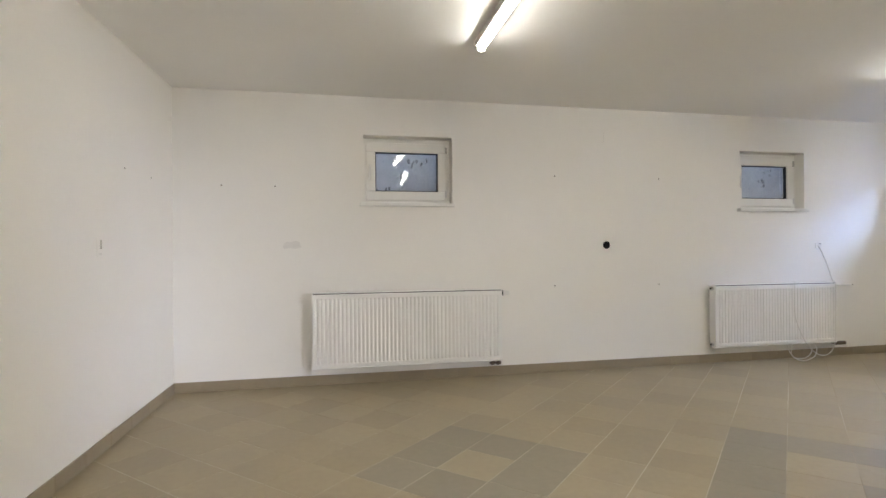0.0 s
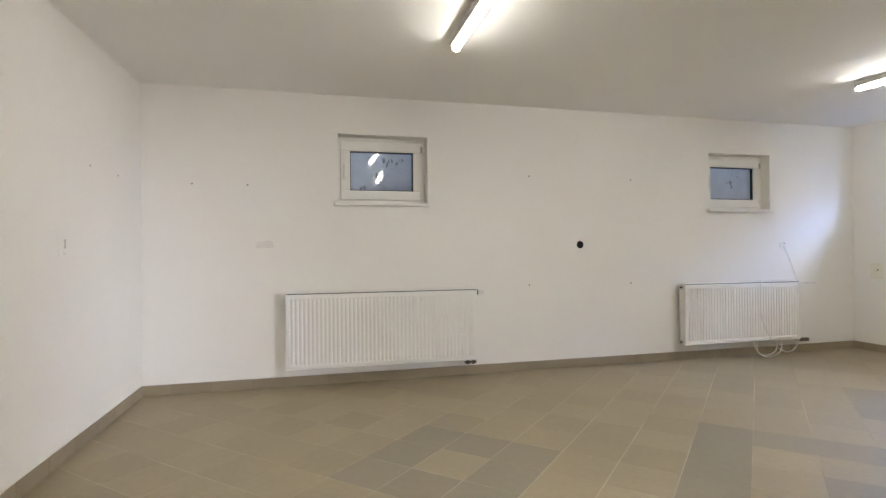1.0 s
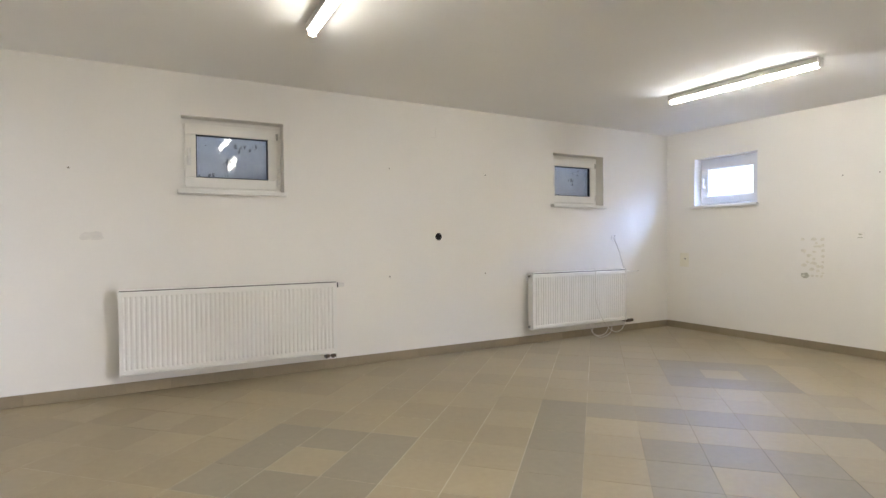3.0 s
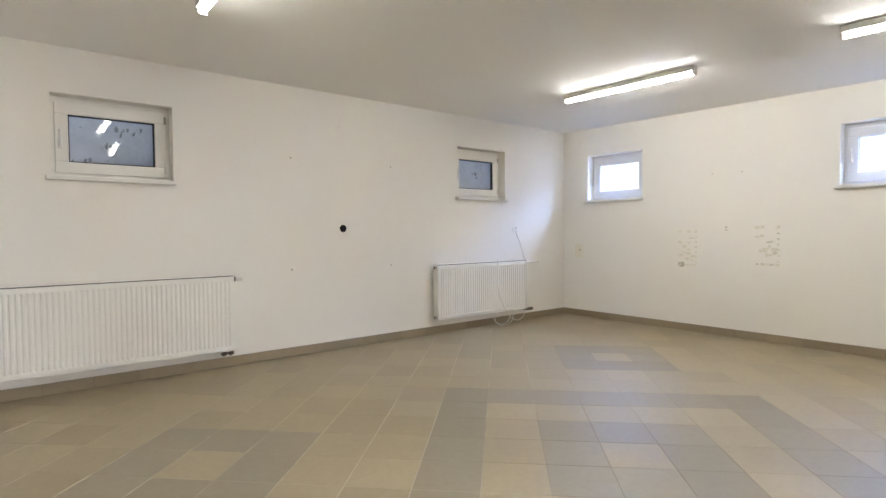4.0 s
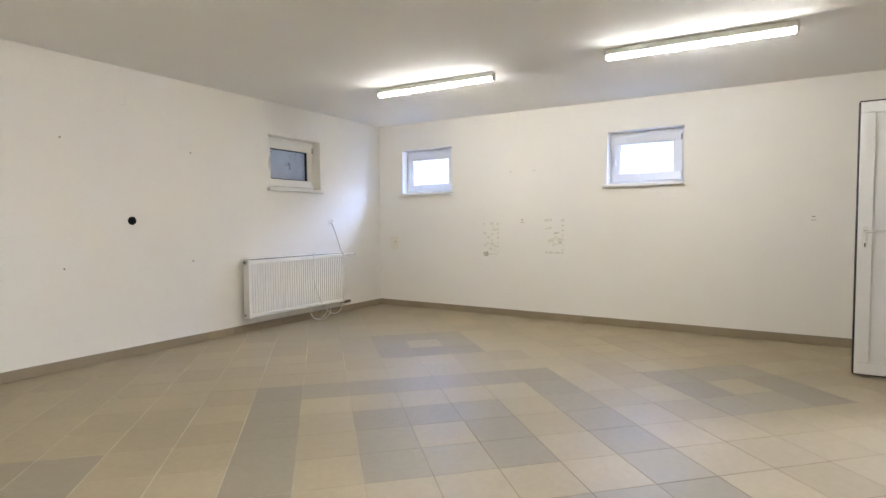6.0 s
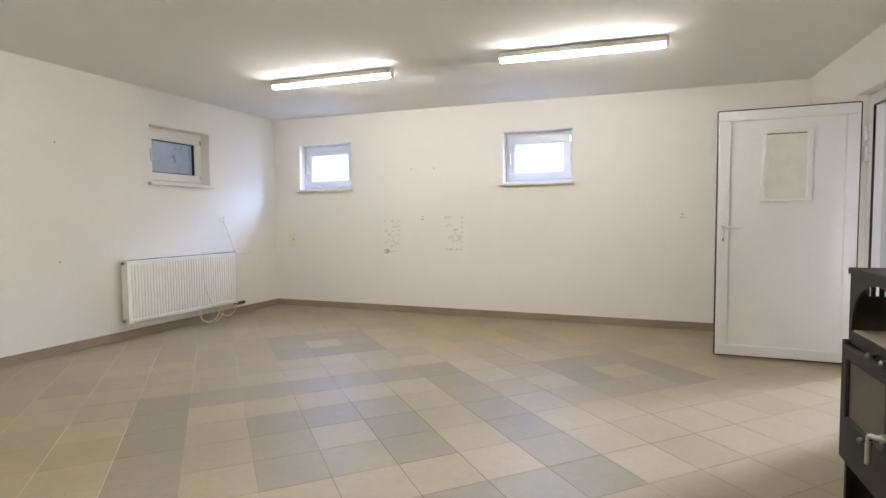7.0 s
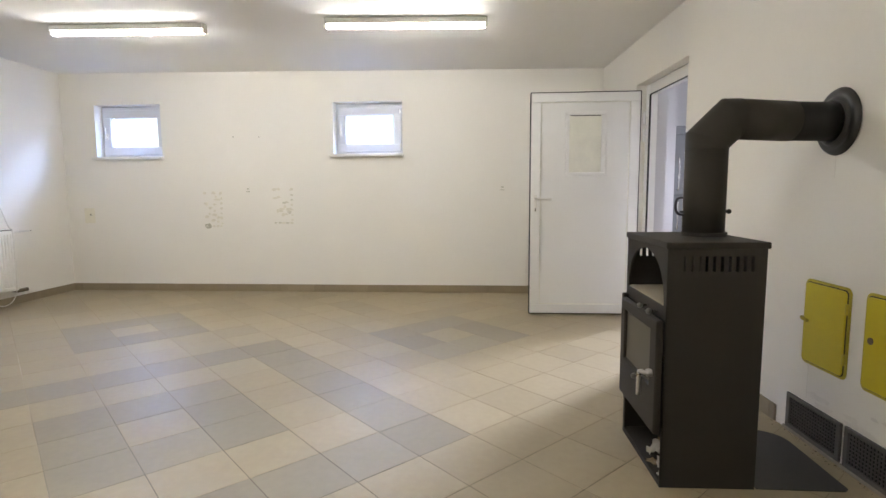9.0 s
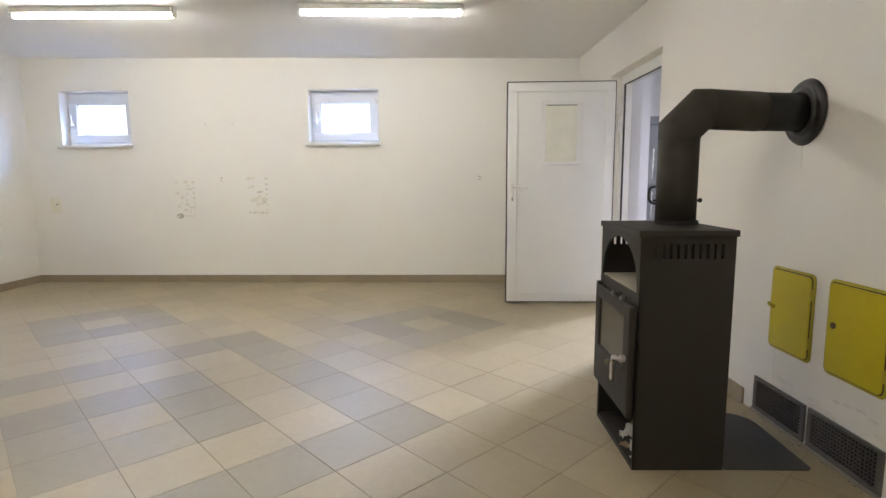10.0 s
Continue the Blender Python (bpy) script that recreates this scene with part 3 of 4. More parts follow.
# ------------------------------------------------------------ radiators
def radiator(x0, x1, z0, z1, label, plugs):
    """A fluted panel radiator on the north wall; its own x starts at its left end, y 0 is the wall."""
    L, H = x1 - x0, z1 - z0
    t = thing("radiator", pose(x0, YN, z0), label, "radiator", "panel radiators")
    D0, D1 = -0.125, -0.035
    # front sheet: plain rims above and below, flutes between
    bm = bmesh.new()
    n = round((L - 0.05) / 0.0335)
    pitch = (L - 0.05) / n
    xs = [(0.0, 0.0)]
    for k in range(n):
        a = 0.025 + k * pitch
        xs += [(a + pitch * 0.04, 0.0), (a + pitch * 0.22, 0.0085), (a + pitch * 0.46, 0.0085), (a + pitch * 0.64, 0.0)]
    xs.append((L, 0.0))
    zrow = [(0.0, 0.010, 0), (0.003, 0.002, 0), (0.010, 0.0, 0), (0.0115, 0.010, 0), (0.0165, 0.010, 0), (0.0180, 0.0, 0), (0.042, 0.0, 0), (0.052, 0.0, 1), (H - 0.056, 0.0, 1), (H - 0.046, 0.0, 0), (H - 0.020, 0.0, 0), (H - 0.013, 0.002, 0), (H - 0.010, 0.008, 0)]
    grid = [[bm.verts.new((x, D0 + back + dep * on, z)) for x, dep in xs] for z, back, on in zrow]
    for a, b in zip(grid, grid[1:]):
        for j in range(len(xs) - 1):
            bm.faces.new((a[j], a[j + 1], b[j + 1], b[j]))
    part("front_panel", bm, ENAMEL, t, "fluted white front sheet")
    part("back_panel", bx(0.02, L - 0.02, D1 - 0.012, D1, 0.015, H - 0.02, 0.003), ENAMEL_BACK, t)
    part("core", bx(0.03, L - 0.03, D0 + 0.013, D0 + 0.022, 0.015, H - 0.02), ENAMEL_BACK, t)
    for a, b in ((-0.001, 0.004), (L - 0.004, L + 0.001)):
        part("side_cover", bx(a, b, D0 + 0.004, D1, 0.012, H - 0.006, 0.0015), ENAMEL, t)
    # a dark strip gives the gap under the grille its shade by colour
    part("top_gap", bx(0.003, L - 0.003, D0 + 0.0085, D0 + 0.0125, H - 0.014, H - 0.0025), ENAMEL_GAP_SHADE, t, "dark strip as shade in the gap behind the front sheet")
    gr = part("top_grille", bx(0.002, L - 0.002, D0 + 0.006, D0 + 0.032, H - 0.003, H + 0.003, 0.001), ENAMEL, t)
    part("grille_rail", bx(0.004, L - 0.004, D1 - 0.008, D1, H - 0.008, H + 0.001), ENAMEL, gr)
    m = int(L / 0.03)
    bmg = bmesh.new()
    for k in range(m):
        xx = 0.012 + (L - 0.024) * k / (m - 1)
        box(bmg, xx - 0.004, xx + 0.004, D0 + 0.032, D1 - 0.008, H - 0.006, H + 0.001)
    part("grille_slats", bmg, ENAMEL, gr)
    part("bottom_rim", bx(0.0, L, D0 + 0.012, D1, 0.004, 0.010), ENAMEL, t)
    for xx in (0.18, L - 0.18):
        part("bracket", bx(xx - 0.02, xx + 0.02, D1, 0.0, 0.06, H - 0.06), ENAMEL, t)
    if plugs:
        for z in (0.035, H - 0.035):
            pl = part("plug", cyl(bmesh.new(), (-0.020, -0.080, z), (0.0, -0.080, z), 0.019, 6), CHROME, t)
            part("vent_pin", cyl(bmesh.new(), (-0.027, -0.080, z), (-0.020, -0.080, z), 0.007, 10), BLACK, pl)
    return t, L, H


r1, L1, H1 = radiator(-0.278, 1.352, 0.150, 0.782, "long white fluted panel radiator below a basement window", False)
vl = part("valve", cyl(bmesh.new(), (L1, -0.075, H1 - 0.035), (L1 + 0.030, -0.075, H1 - 0.035), 0.013, 16), BRASS, r1)
part("valve_collar", cyl(bmesh.new(), (L1 + 0.003, -0.075, H1 - 0.035), (L1 + 0.020, -0.075, H1 - 0.035), 0.0245, 18), BLACK, vl)
bm = cyl(bmesh.new(), (L1 + 0.022, -0.075, H1 - 0.035), (L1 + 0.078, -0.075, H1 - 0.035), 0.021, 18, 0.018)
part("valve_cap", bm, PLASTIC, vl, "white valve cap")
for k, xx in enumerate((L1 - 0.075, L1 - 0.020)):
    pv = part("connection_valve", cyl(bmesh.new(), (xx, -0.080, -0.035), (xx, -0.080, 0.006), 0.013, 14), BRASS, r1)
    part("elbow", sweep(spline([(xx, -0.080, -0.008), (xx, -0.080, -0.026), (xx, -0.062, -0.038), (xx, -0.002, -0.038)], 5), 0.010, 12), BRASS, pv, smooth=True)
    part("nut", cyl(bmesh.new(), (xx - 0.018, -0.080, -0.022), (xx + 0.018, -0.080, -0.022), 0.015, 6), BRASS, pv)

r2, L2, H2 = radiator(3.512, 4.925, 0.158, 0.772, "white fluted panel radiator with a cable hung over it", True)
vl = part("valve", cyl(bmesh.new(), (L2, -0.075, H2 - 0.030), (L2 + 0.10, -0.075, H2 - 0.030), 0.011, 16), ENAMEL, r2)
part("valve_cap", cyl(bmesh.new(), (L2 + 0.09, -0.075, H2 - 0.030), (L2 + 0.235, -0.075, H2 - 0.030), 0.011, 16, 0.009), PLASTIC, vl, "slim white valve cap")
part("vent_pin", cyl(bmesh.new(), (L2 + 0.235, -0.075, H2 - 0.030), (L2 + 0.255, -0.075, H2 - 0.030), 0.006, 10), CHROME, vl)
pv = part("connection_valve", bx(L2 + 0.02, L2 + 0.15, -0.095, -0.062, -0.030, 0.006, 0.008, 2), BRASS, r2, "brown valve block")
for xx in (L2 + 0.05, L2 + 0.115):
    part("elbow", sweep([(xx, -0.078, -0.02), (xx, -0.004, -0.02)], 0.010, 12), BRASS, pv, smooth=True)

# the cable that hangs from the wall box over the second radiator
wire = [(4.828, YN - 0.006, 1.150), (4.835, YN - 0.03, 1.105), (4.86, YN - 0.075, 0.96), (4.885, YN - 0.110, 0.80), (4.895, YN - 0.134, 0.765), (4.897, YN - 0.136, 0.60),
        (4.895, YN - 0.134, 0.35), (4.885, YN - 0.134, 0.15), (4.82, YN - 0.13, 0.055), (4.70, YN - 0.14, 0.045), (4.58, YN - 0.14, 0.12), (4.48, YN - 0.138, 0.26), (4.41, YN - 0.136, 0.44),
        (4.405, YN - 0.136, 0.62), (4.41, YN - 0.132, 0.775), (4.44, YN - 0.10, 0.783), (4.60, YN - 0.095, 0.780), (4.86, YN - 0.10, 0.782)]
tagged(part("cable", sweep(spline(wire, 6), 0.0042, 8), CABLE, None, smooth=True), "thin white cable hanging over the radiator", "cable")
wire = [(4.43, YN - 0.075, 0.17), (4.37, YN - 0.13, 0.12), (4.345, YN - 0.15, 0.07), (4.40, YN - 0.16, 0.028), (4.50, YN - 0.16, 0.030), (4.58, YN - 0.15, 0.075), (4.62, YN - 0.12, 0.14), (4.64, YN - 0.075, 0.175)]
tagged(part("cable", sweep(spline(wire, 6), 0.0042, 8), CABLE, None, smooth=True), "white cable looped below the radiator", "cable")
wire = [(4.36, YN - 0.07, 0.18), (4.33, YN - 0.14, 0.10), (4.36, YN - 0.17, 0.04), (4.46, YN - 0.175, 0.006), (4.60, YN - 0.16, 0.035), (4.68, YN - 0.12, 0.10), (4.70, YN - 0.07, 0.18)]
tagged(part("cable", sweep(spline(wire, 6), 0.0042, 8), CABLE, None, smooth=True), "white cable looped below the radiator", "cable")

# ------------------------------------------------------------ wood stove
SX0, SX1, SY0, SY1, SH = 1.951, 2.440, -0.655, -1.003, 0.905
S_TURN = math.radians(181.2)                  # it stands a little askew, its near front corner at 1.949, -0.656
_w, _d = (SX1 - SX0) / 2, (SY0 - SY1) / 2
s_x = 1.949 - (math.cos(S_TURN) * _w + math.sin(S_TURN) * _d)
s_y = -0.656 - (math.sin(S_TURN) * _w - math.cos(S_TURN) * _d)
stove = thing("wood_stove", pose(s_x, s_y, 0, 0, 0, 181.2), "dark grey steel wood stove with a glass door", "stove")
# own frame: front at y = -FD, the camera's side at x = +SW
SW, FD = (SX1 - SX0) / 2, (SY0 - SY1) / 2
slots = [(0.052 + k * 0.0268, 0.052 + k * 0.0268 + 0.0115, 0.822, 0.878) for k in range(10)]
for s in (1, -1):
    bm = slab(2 * FD, 0.004, SH, 0.006, slots)
    ob = part("side_panel", bm, STOVE, stove, "steel side panel with upright vent slots")
    # one panel on each flank; slots along the depth
    ob.matrix_local = pose(SW, -FD, 0, 0, 0, 90) if s > 0 else Matrix.Translation((-SW + 0.006, -FD, 0)) @ Matrix.Rotation(math.radians(90), 4, "Z")
# the three slots at the front of this flank are blind
part("blind_plate", bx(SW - 0.0095, SW - 0.0065, -FD + 0.046, -FD + 0.123, 0.815, 0.885), STOVE, stove)
part("back_panel", bx(-SW + 0.006, SW - 0.006, FD - 0.006, FD, 0.004, SH), STOVE, stove)
part("base_plate", bx(-SW + 0.006, SW - 0.006, -FD, FD - 0.006, 0.004, 0.022), STOVE, stove)
part("foot_rail", bx(-SW, SW, -FD, FD, 0.0, 0.004), STOVE, stove)
part("top_plate", bx(-SW - 0.004, SW + 0.008, -FD - 0.008, FD + 0.008, SH, SH + 0.024, 0.004, 2), STOVE, stove, "steel top plate with an edge")
part("collar", cyl(bmesh.new(), (-0.045, 0.071, SH + 0.024), (-0.045, 0.071, SH + 0.040), 0.086, 32), STOVE, stove)
part("firebox", bx(-SW + 0.012, SW - 0.012, -FD + 0.022, FD - 0.012, 0.205, 0.672, 0.004), STOVE_DARK, stove)
part("warming_shelf", bx(-SW + 0.008, SW - 0.008, -FD + 0.004, FD - 0.010, 0.676, 0.692, 0.002), STONE, stove, "pale stone shelf in the niche")
part("box_roof", bx(-SW + 0.007, SW - 0.007, -FD + 0.002, FD - 0.008, 0.190, 0.204), STOVE, stove)
# front above the shelf, with the arch
bm = bmesh.new()
az0, az1, aw, top = 0.690, 0.884, SW - 0.026, SH
pts = []
K = 22
for k in range(K + 1):
    a = math.pi * (1 - k / K)
    pts.append((aw * math.cos(a), az0 + (az1 - az0) * math.sin(a) ** 0.85))
for yy, flip in ((-FD, False), (-FD + 0.008, True)):
    vi = [bm.verts.new((x, yy, z)) for x, z in pts]
    vo = []
    for k, (x, z) in enumerate(pts):
        f = k / K
        if f < 0.25:
            q = (-SW, az0 + (top - az0) * f / 0.25)
        elif f <= 0.75:
            q = (-SW + 2 * SW * (f - 0.25) / 0.5, top)
        else:
            q = (SW, top - (top - az0) * (f - 0.75) / 0.25)
        vo.append(bm.verts.new((q[0], yy, q[1])))
    for k in range(K):
        fa = (vi[k], vi[k + 1], vo[k + 1], vo[k])
        bm.faces.new(fa[::-1] if flip else fa)
    if flip:
        for k in range(K):
            bm.faces.new((last[k + 1], last[k], vi[k], vi[k + 1]))
    last = vi
bmesh.ops.recalc_face_normals(bm, faces=bm.faces)
part("niche_front", bm, STOVE, stove, "steel front with an arched niche")
part("front_rail", bx(-SW, SW, -FD, -FD + 0.010, 0.640, 0.690), STOVE, stove)
part("front_stile", bx(-SW, -SW + 0.022, -FD, -FD + 0.010, 0.022, 0.640), STOVE, stove)
part("front_stile", bx(SW - 0.009, SW, -FD, -FD + 0.010, 0.022, 0.640), STOVE, stove)
part("front_rail", bx(-SW + 0.022, SW - 0.022, -FD, -FD + 0.010, 0.190, 0.225), STOVE, stove)
# air knobs
for x in (0.055, 0.160):
    kn = part("air_knob", cyl(bmesh.new(), (x, -FD - 0.030, 0.659), (x, -FD, 0.659), 0.0045, 12), CHROME, stove)
    bm = bmesh.new()
    bmesh.ops.create_uvsphere(bm, u_segments=14, v_segments=8, radius=0.011, matrix=Matrix.Translation((x, -FD - 0.034, 0.659)))
    part("knob_ball", bm, KNOB, kn, smooth=True)
# the fire door: a bent sheet frame round the pane
DX0, DX1, DZ0, DZ1 = -SW + 0.026, SW - 0.001, 0.205, 0.641
fd = part("fire_door", bx(DX0, DX1, -FD - 0.030, -FD - 0.003, DZ0, 0.378, 0.009, 3), STOVE, stove, "steel fire door with a sooty pane")
part("door_rail", bx(DX0, DX1, -FD - 0.030, -FD - 0.003, 0.590, DZ1, 0.009, 3), STOVE, fd)
for a, b in ((DX0, DX0 + 0.060), (DX1 - 0.075, DX1)):
    part("door_stile", bx(a, b, -FD - 0.030, -FD - 0.003, 0.366, 0.612, 0.009, 3), STOVE, fd)
part("door_pane", bx(DX0 + 0.050, DX1 - 0.065, -FD - 0.018, -FD - 0.012, 0.363, 0.612), STOVE_GLASS, fd, "sooty beige glass pane")
for z in (0.225, 0.610):
    part("hinge", bx(DX0 - 0.022, DX0 + 0.004, -FD - 0.022, -FD + 0.004, z, z + 0.045, 0.004, 2), STOVE, fd)
hz = 0.433
hb = part("door_handle", cyl(bmesh.new(), (DX1 - 0.040, -FD - 0.048, hz), (DX1 - 0.040, -FD - 0.028, hz), 0.014, 18), CHROME, fd, "chrome door handle")
part("grip", sweep(spline([(DX1 - 0.040, -FD - 0.040, hz), (DX1 - 0.043, -FD - 0.056, hz), (DX1 - 0.064, -FD - 0.063, hz - 0.003), (DX1 - 0.082, -FD - 0.063, hz - 0.018), (DX1 - 0.084, -FD - 0.063, hz - 0.102)], 6), 0.0085, 12), CHROME, hb, smooth=True)
ka = part("air_slider", cyl(bmesh.new(), (DX0 + 0.275, -FD - 0.046, 0.368), (DX0 + 0.275, -FD - 0.028, 0.368), 0.006, 12), CHROME, fd)
bm = bmesh.new()
bmesh.ops.create_uvsphere(bm, u_segments=14, v_segments=8, radius=0.011, matrix=Matrix.Translation((DX0 + 0.275, -FD - 0.050, 0.368)))
part("knob_ball", bm, KNOB, ka, smooth=True)


# crumpled paper and card in the wood box
def paper(m, w, d, material, name, label, seed, height=0.035):
    """A torn sheet, folded and crumpled, that lies on its lowest creases."""
    rnd = random.Random(seed)
    bm = bmesh.new()
    nx, ny = 14, 10
    folds = [(rnd.uniform(0, 3.1), rnd.uniform(25, 60), rnd.uniform(0, 6)) for _ in range(4)]
    top, low = [], []
    for j in range(ny + 1):
        for i in range(nx + 1):
            x = w * (i / nx - 0.5) * (0.75 + 0.25 * math.sin(j * 0.9 + seed)) + rnd.uniform(-0.004, 0.004)
            y = d * (j / ny - 0.5) * (0.8 + 0.2 * math.sin(i * 0.7 + seed)) + rnd.uniform(-0.004, 0.004)
            z = sum(abs((f * (x * math.cos(a) + y * math.sin(a)) + p) % 2 - 1) for a, f, p in folds) / len(folds)
            z = height * z + 0.6 * height * noise.noise(Vector((x * 30, y * 30, seed)))
            top.append((x, y, z))
    zmin = min(p[2] for p in top)
    vt = [bm.verts.new((x, y, z - zmin + 0.0008)) for x, y, z in top]
    vl = [bm.verts.new((x, y, z - zmin)) for x, y, z in top]
    for j in range(ny):
        for i in range(nx):
            q = [j * (nx + 1) + i, j * (nx + 1) + i + 1, (j + 1) * (nx + 1) + i + 1, (j + 1) * (nx + 1) + i]
            bm.faces.new([vt[k] for k in q])
            bm.faces.new([vl[k] for k in q[::-1]])
    ob = part(name, bm, material)
    ob.matrix_world = m
    return tagged(ob, label, "paper")


paper(pose(2.035, -0.715, 0.0222, 0, 0, 20), 0.11, 0.10, PAPER, "crumpled_paper", "crumpled white paper in the stove's wood box", 3, 0.055)
paper(pose(2.150, -0.728, 0.0222, 0, 0, -35), 0.14, 0.10, PAPER, "crumpled_paper", "crumpled white paper in the stove's wood box", 7, 0.050)
paper(pose(2.000, -0.684, 0.0222, 0, 0, 60), 0.045, 0.035, PAPER, "paper_scrap", "small scrap of white paper in the wood box", 9, 0.020)
paper(pose(2.090, -0.700, 0.0222, 0, 0, 75), 0.10, 0.05, CARDBOARD, "card_scrap", "torn brown card scrap in the wood box", 12, 0.030)
ob = part("cardboard_piece", bx(-0.13, 0.10, -0.002, 0.002, 0.0, 0.125), CARDBOARD)
ob.matrix_world = pose(2.13, -0.745, 0.0222, 24, 0, 12)
tagged(ob, "brown cardboard piece leaning in the wood box", "cardboard")

# flue: upright pipe, two-piece elbow, level pipe, wall rosette
PX, PY, PZ, PR = 2.240, -0.890, 1.394, 0.0795
PW = 2.301                                  # the pipe meets the wall a little askew
WY = ys(PW)
flue = thing("flue_pipe", pose(0, 0, 0), "dark grey steel stove pipe with a mitred elbow into the wall", "stove pipe")
part("upright_pipe", sweep([(PX, PY, SH + 0.027), (PX, PY, PZ - 0.108)], PR, 40), PIPE, flue, smooth=True)
part("elbow", mitred([(PX, PY, PZ - 0.118), (PX, PY, PZ - 0.083), (PX, PY - 0.083, PZ), (PX, PY - 0.118, PZ)], PR + 0.0008), PIPE, flue, smooth=True)
part("level_pipe", sweep([(PX, PY - 0.108, PZ), (PW - 0.015, WY + 0.200, PZ - 0.006)], PR, 40), PIPE, flue, smooth=True)
part("sleeve", sweep([(PW - 0.015, WY + 0.203, PZ - 0.006), (PW, WY - 0.02, PZ - 0.009)], PR - 0.0022, 40), PIPE_DARK, flue, "blackened pipe end", smooth=True)
bm = bmesh.new()
prof = [(0.0755, 0.020), (0.081, 0.028), (0.088, 0.030), (0.095, 0.025), (0.101, 0.017), (0.110, 0.020), (0.120, 0.018), (0.130, 0.010), (0.1355, 0.0)]
rows = []
for k in range(48):
    a = 2 * math.pi * k / 48
    rows.append([bm.verts.new((PW + r * math.cos(a), WY + d, PZ - 0.009 + r * math.sin(a))) for r, d in prof])
for k in range(48):
    a, b = rows[k], rows[(k + 1) % 48]
    for j in range(len(prof) - 1):
        bm.faces.new((a[j], b[j], b[j + 1], a[j + 1]))
bmesh.ops.recalc_face_normals(bm, faces=bm.faces)
part("rosette", bm, ROSETTE, flue, "black ringed wall rosette", smooth=True)
part("seam", mitred([(PX, PY, PZ - 0.1185), (PX, PY, PZ - 0.1165)], PR + 0.0014), PIPE, flue, smooth=True)
part("seam", mitred([(PX, PY - 0.1165, PZ), (PX, PY - 0.1185, PZ)], PR + 0.0012), PIPE, flue, smooth=True)
dz = 1.027
dm = part("damper_rod", cyl(bmesh.new(), (PX, PY + 0.094, dz), (PX, PY - 0.098, dz), 0.0045, 10), BLACK, flue)
part("damper_handle", sweep(spline([(PX, PY + 0.075, dz - 0.012), (PX, PY + 0.098, dz - 0.010), (PX, PY + 0.112, dz + 0.010), (PX, PY + 0.110, dz + 0.045), (PX, PY + 0.098, dz + 0.056), (PX, PY + 0.086, dz + 0.056)], 5), 0.0052, 10), BLACK, dm, "black damper handle", smooth=True)
bm = bmesh.new()
bmesh.ops.create_uvsphere(bm, u_segments=12, v_segments=8, radius=0.010, matrix=Matrix.Translation((PX, PY - 0.098, dz)))
part("damper_knob", bm, BLACK, dm, smooth=True)
part("elbow_rivet", cyl(bmesh.new(), (PX - PR * 0.72, PY - 0.036, PZ + 0.012), (PX - PR * 0.72 - 0.004, PY - 0.036, PZ + 0.012), 0.004, 8), BLACK, flue)

bm = bmesh.new()
ring = [(1.958, -1.012), (1.958, -1.330), (1.975, -1.350)]
for k in range(9):
    a = math.radians(-90 + 11.25 * k)
    ring.append((2.350 + 0.120 * math.cos(a), -1.230 + 0.120 * math.sin(a)))
ring.append((2.470, -1.012))
lo_p, up_p = [[bm.verts.new((x, y, z)) for x, y in ring] for z in (0.0006, 0.0036)]
bm.faces.new(up_p)
for k in range(len(ring)):
    n = (k + 1) % len(ring)
    bm.faces.new((lo_p[k], lo_p[n], up_p[n], up_p[k]))
bmesh.ops.recalc_face_normals(bm, faces=bm.faces)
ob = part("floor_plate", bm, PLATE)
tagged(ob, "thin dark sheet on the tiles behind the stove", "floor plate")


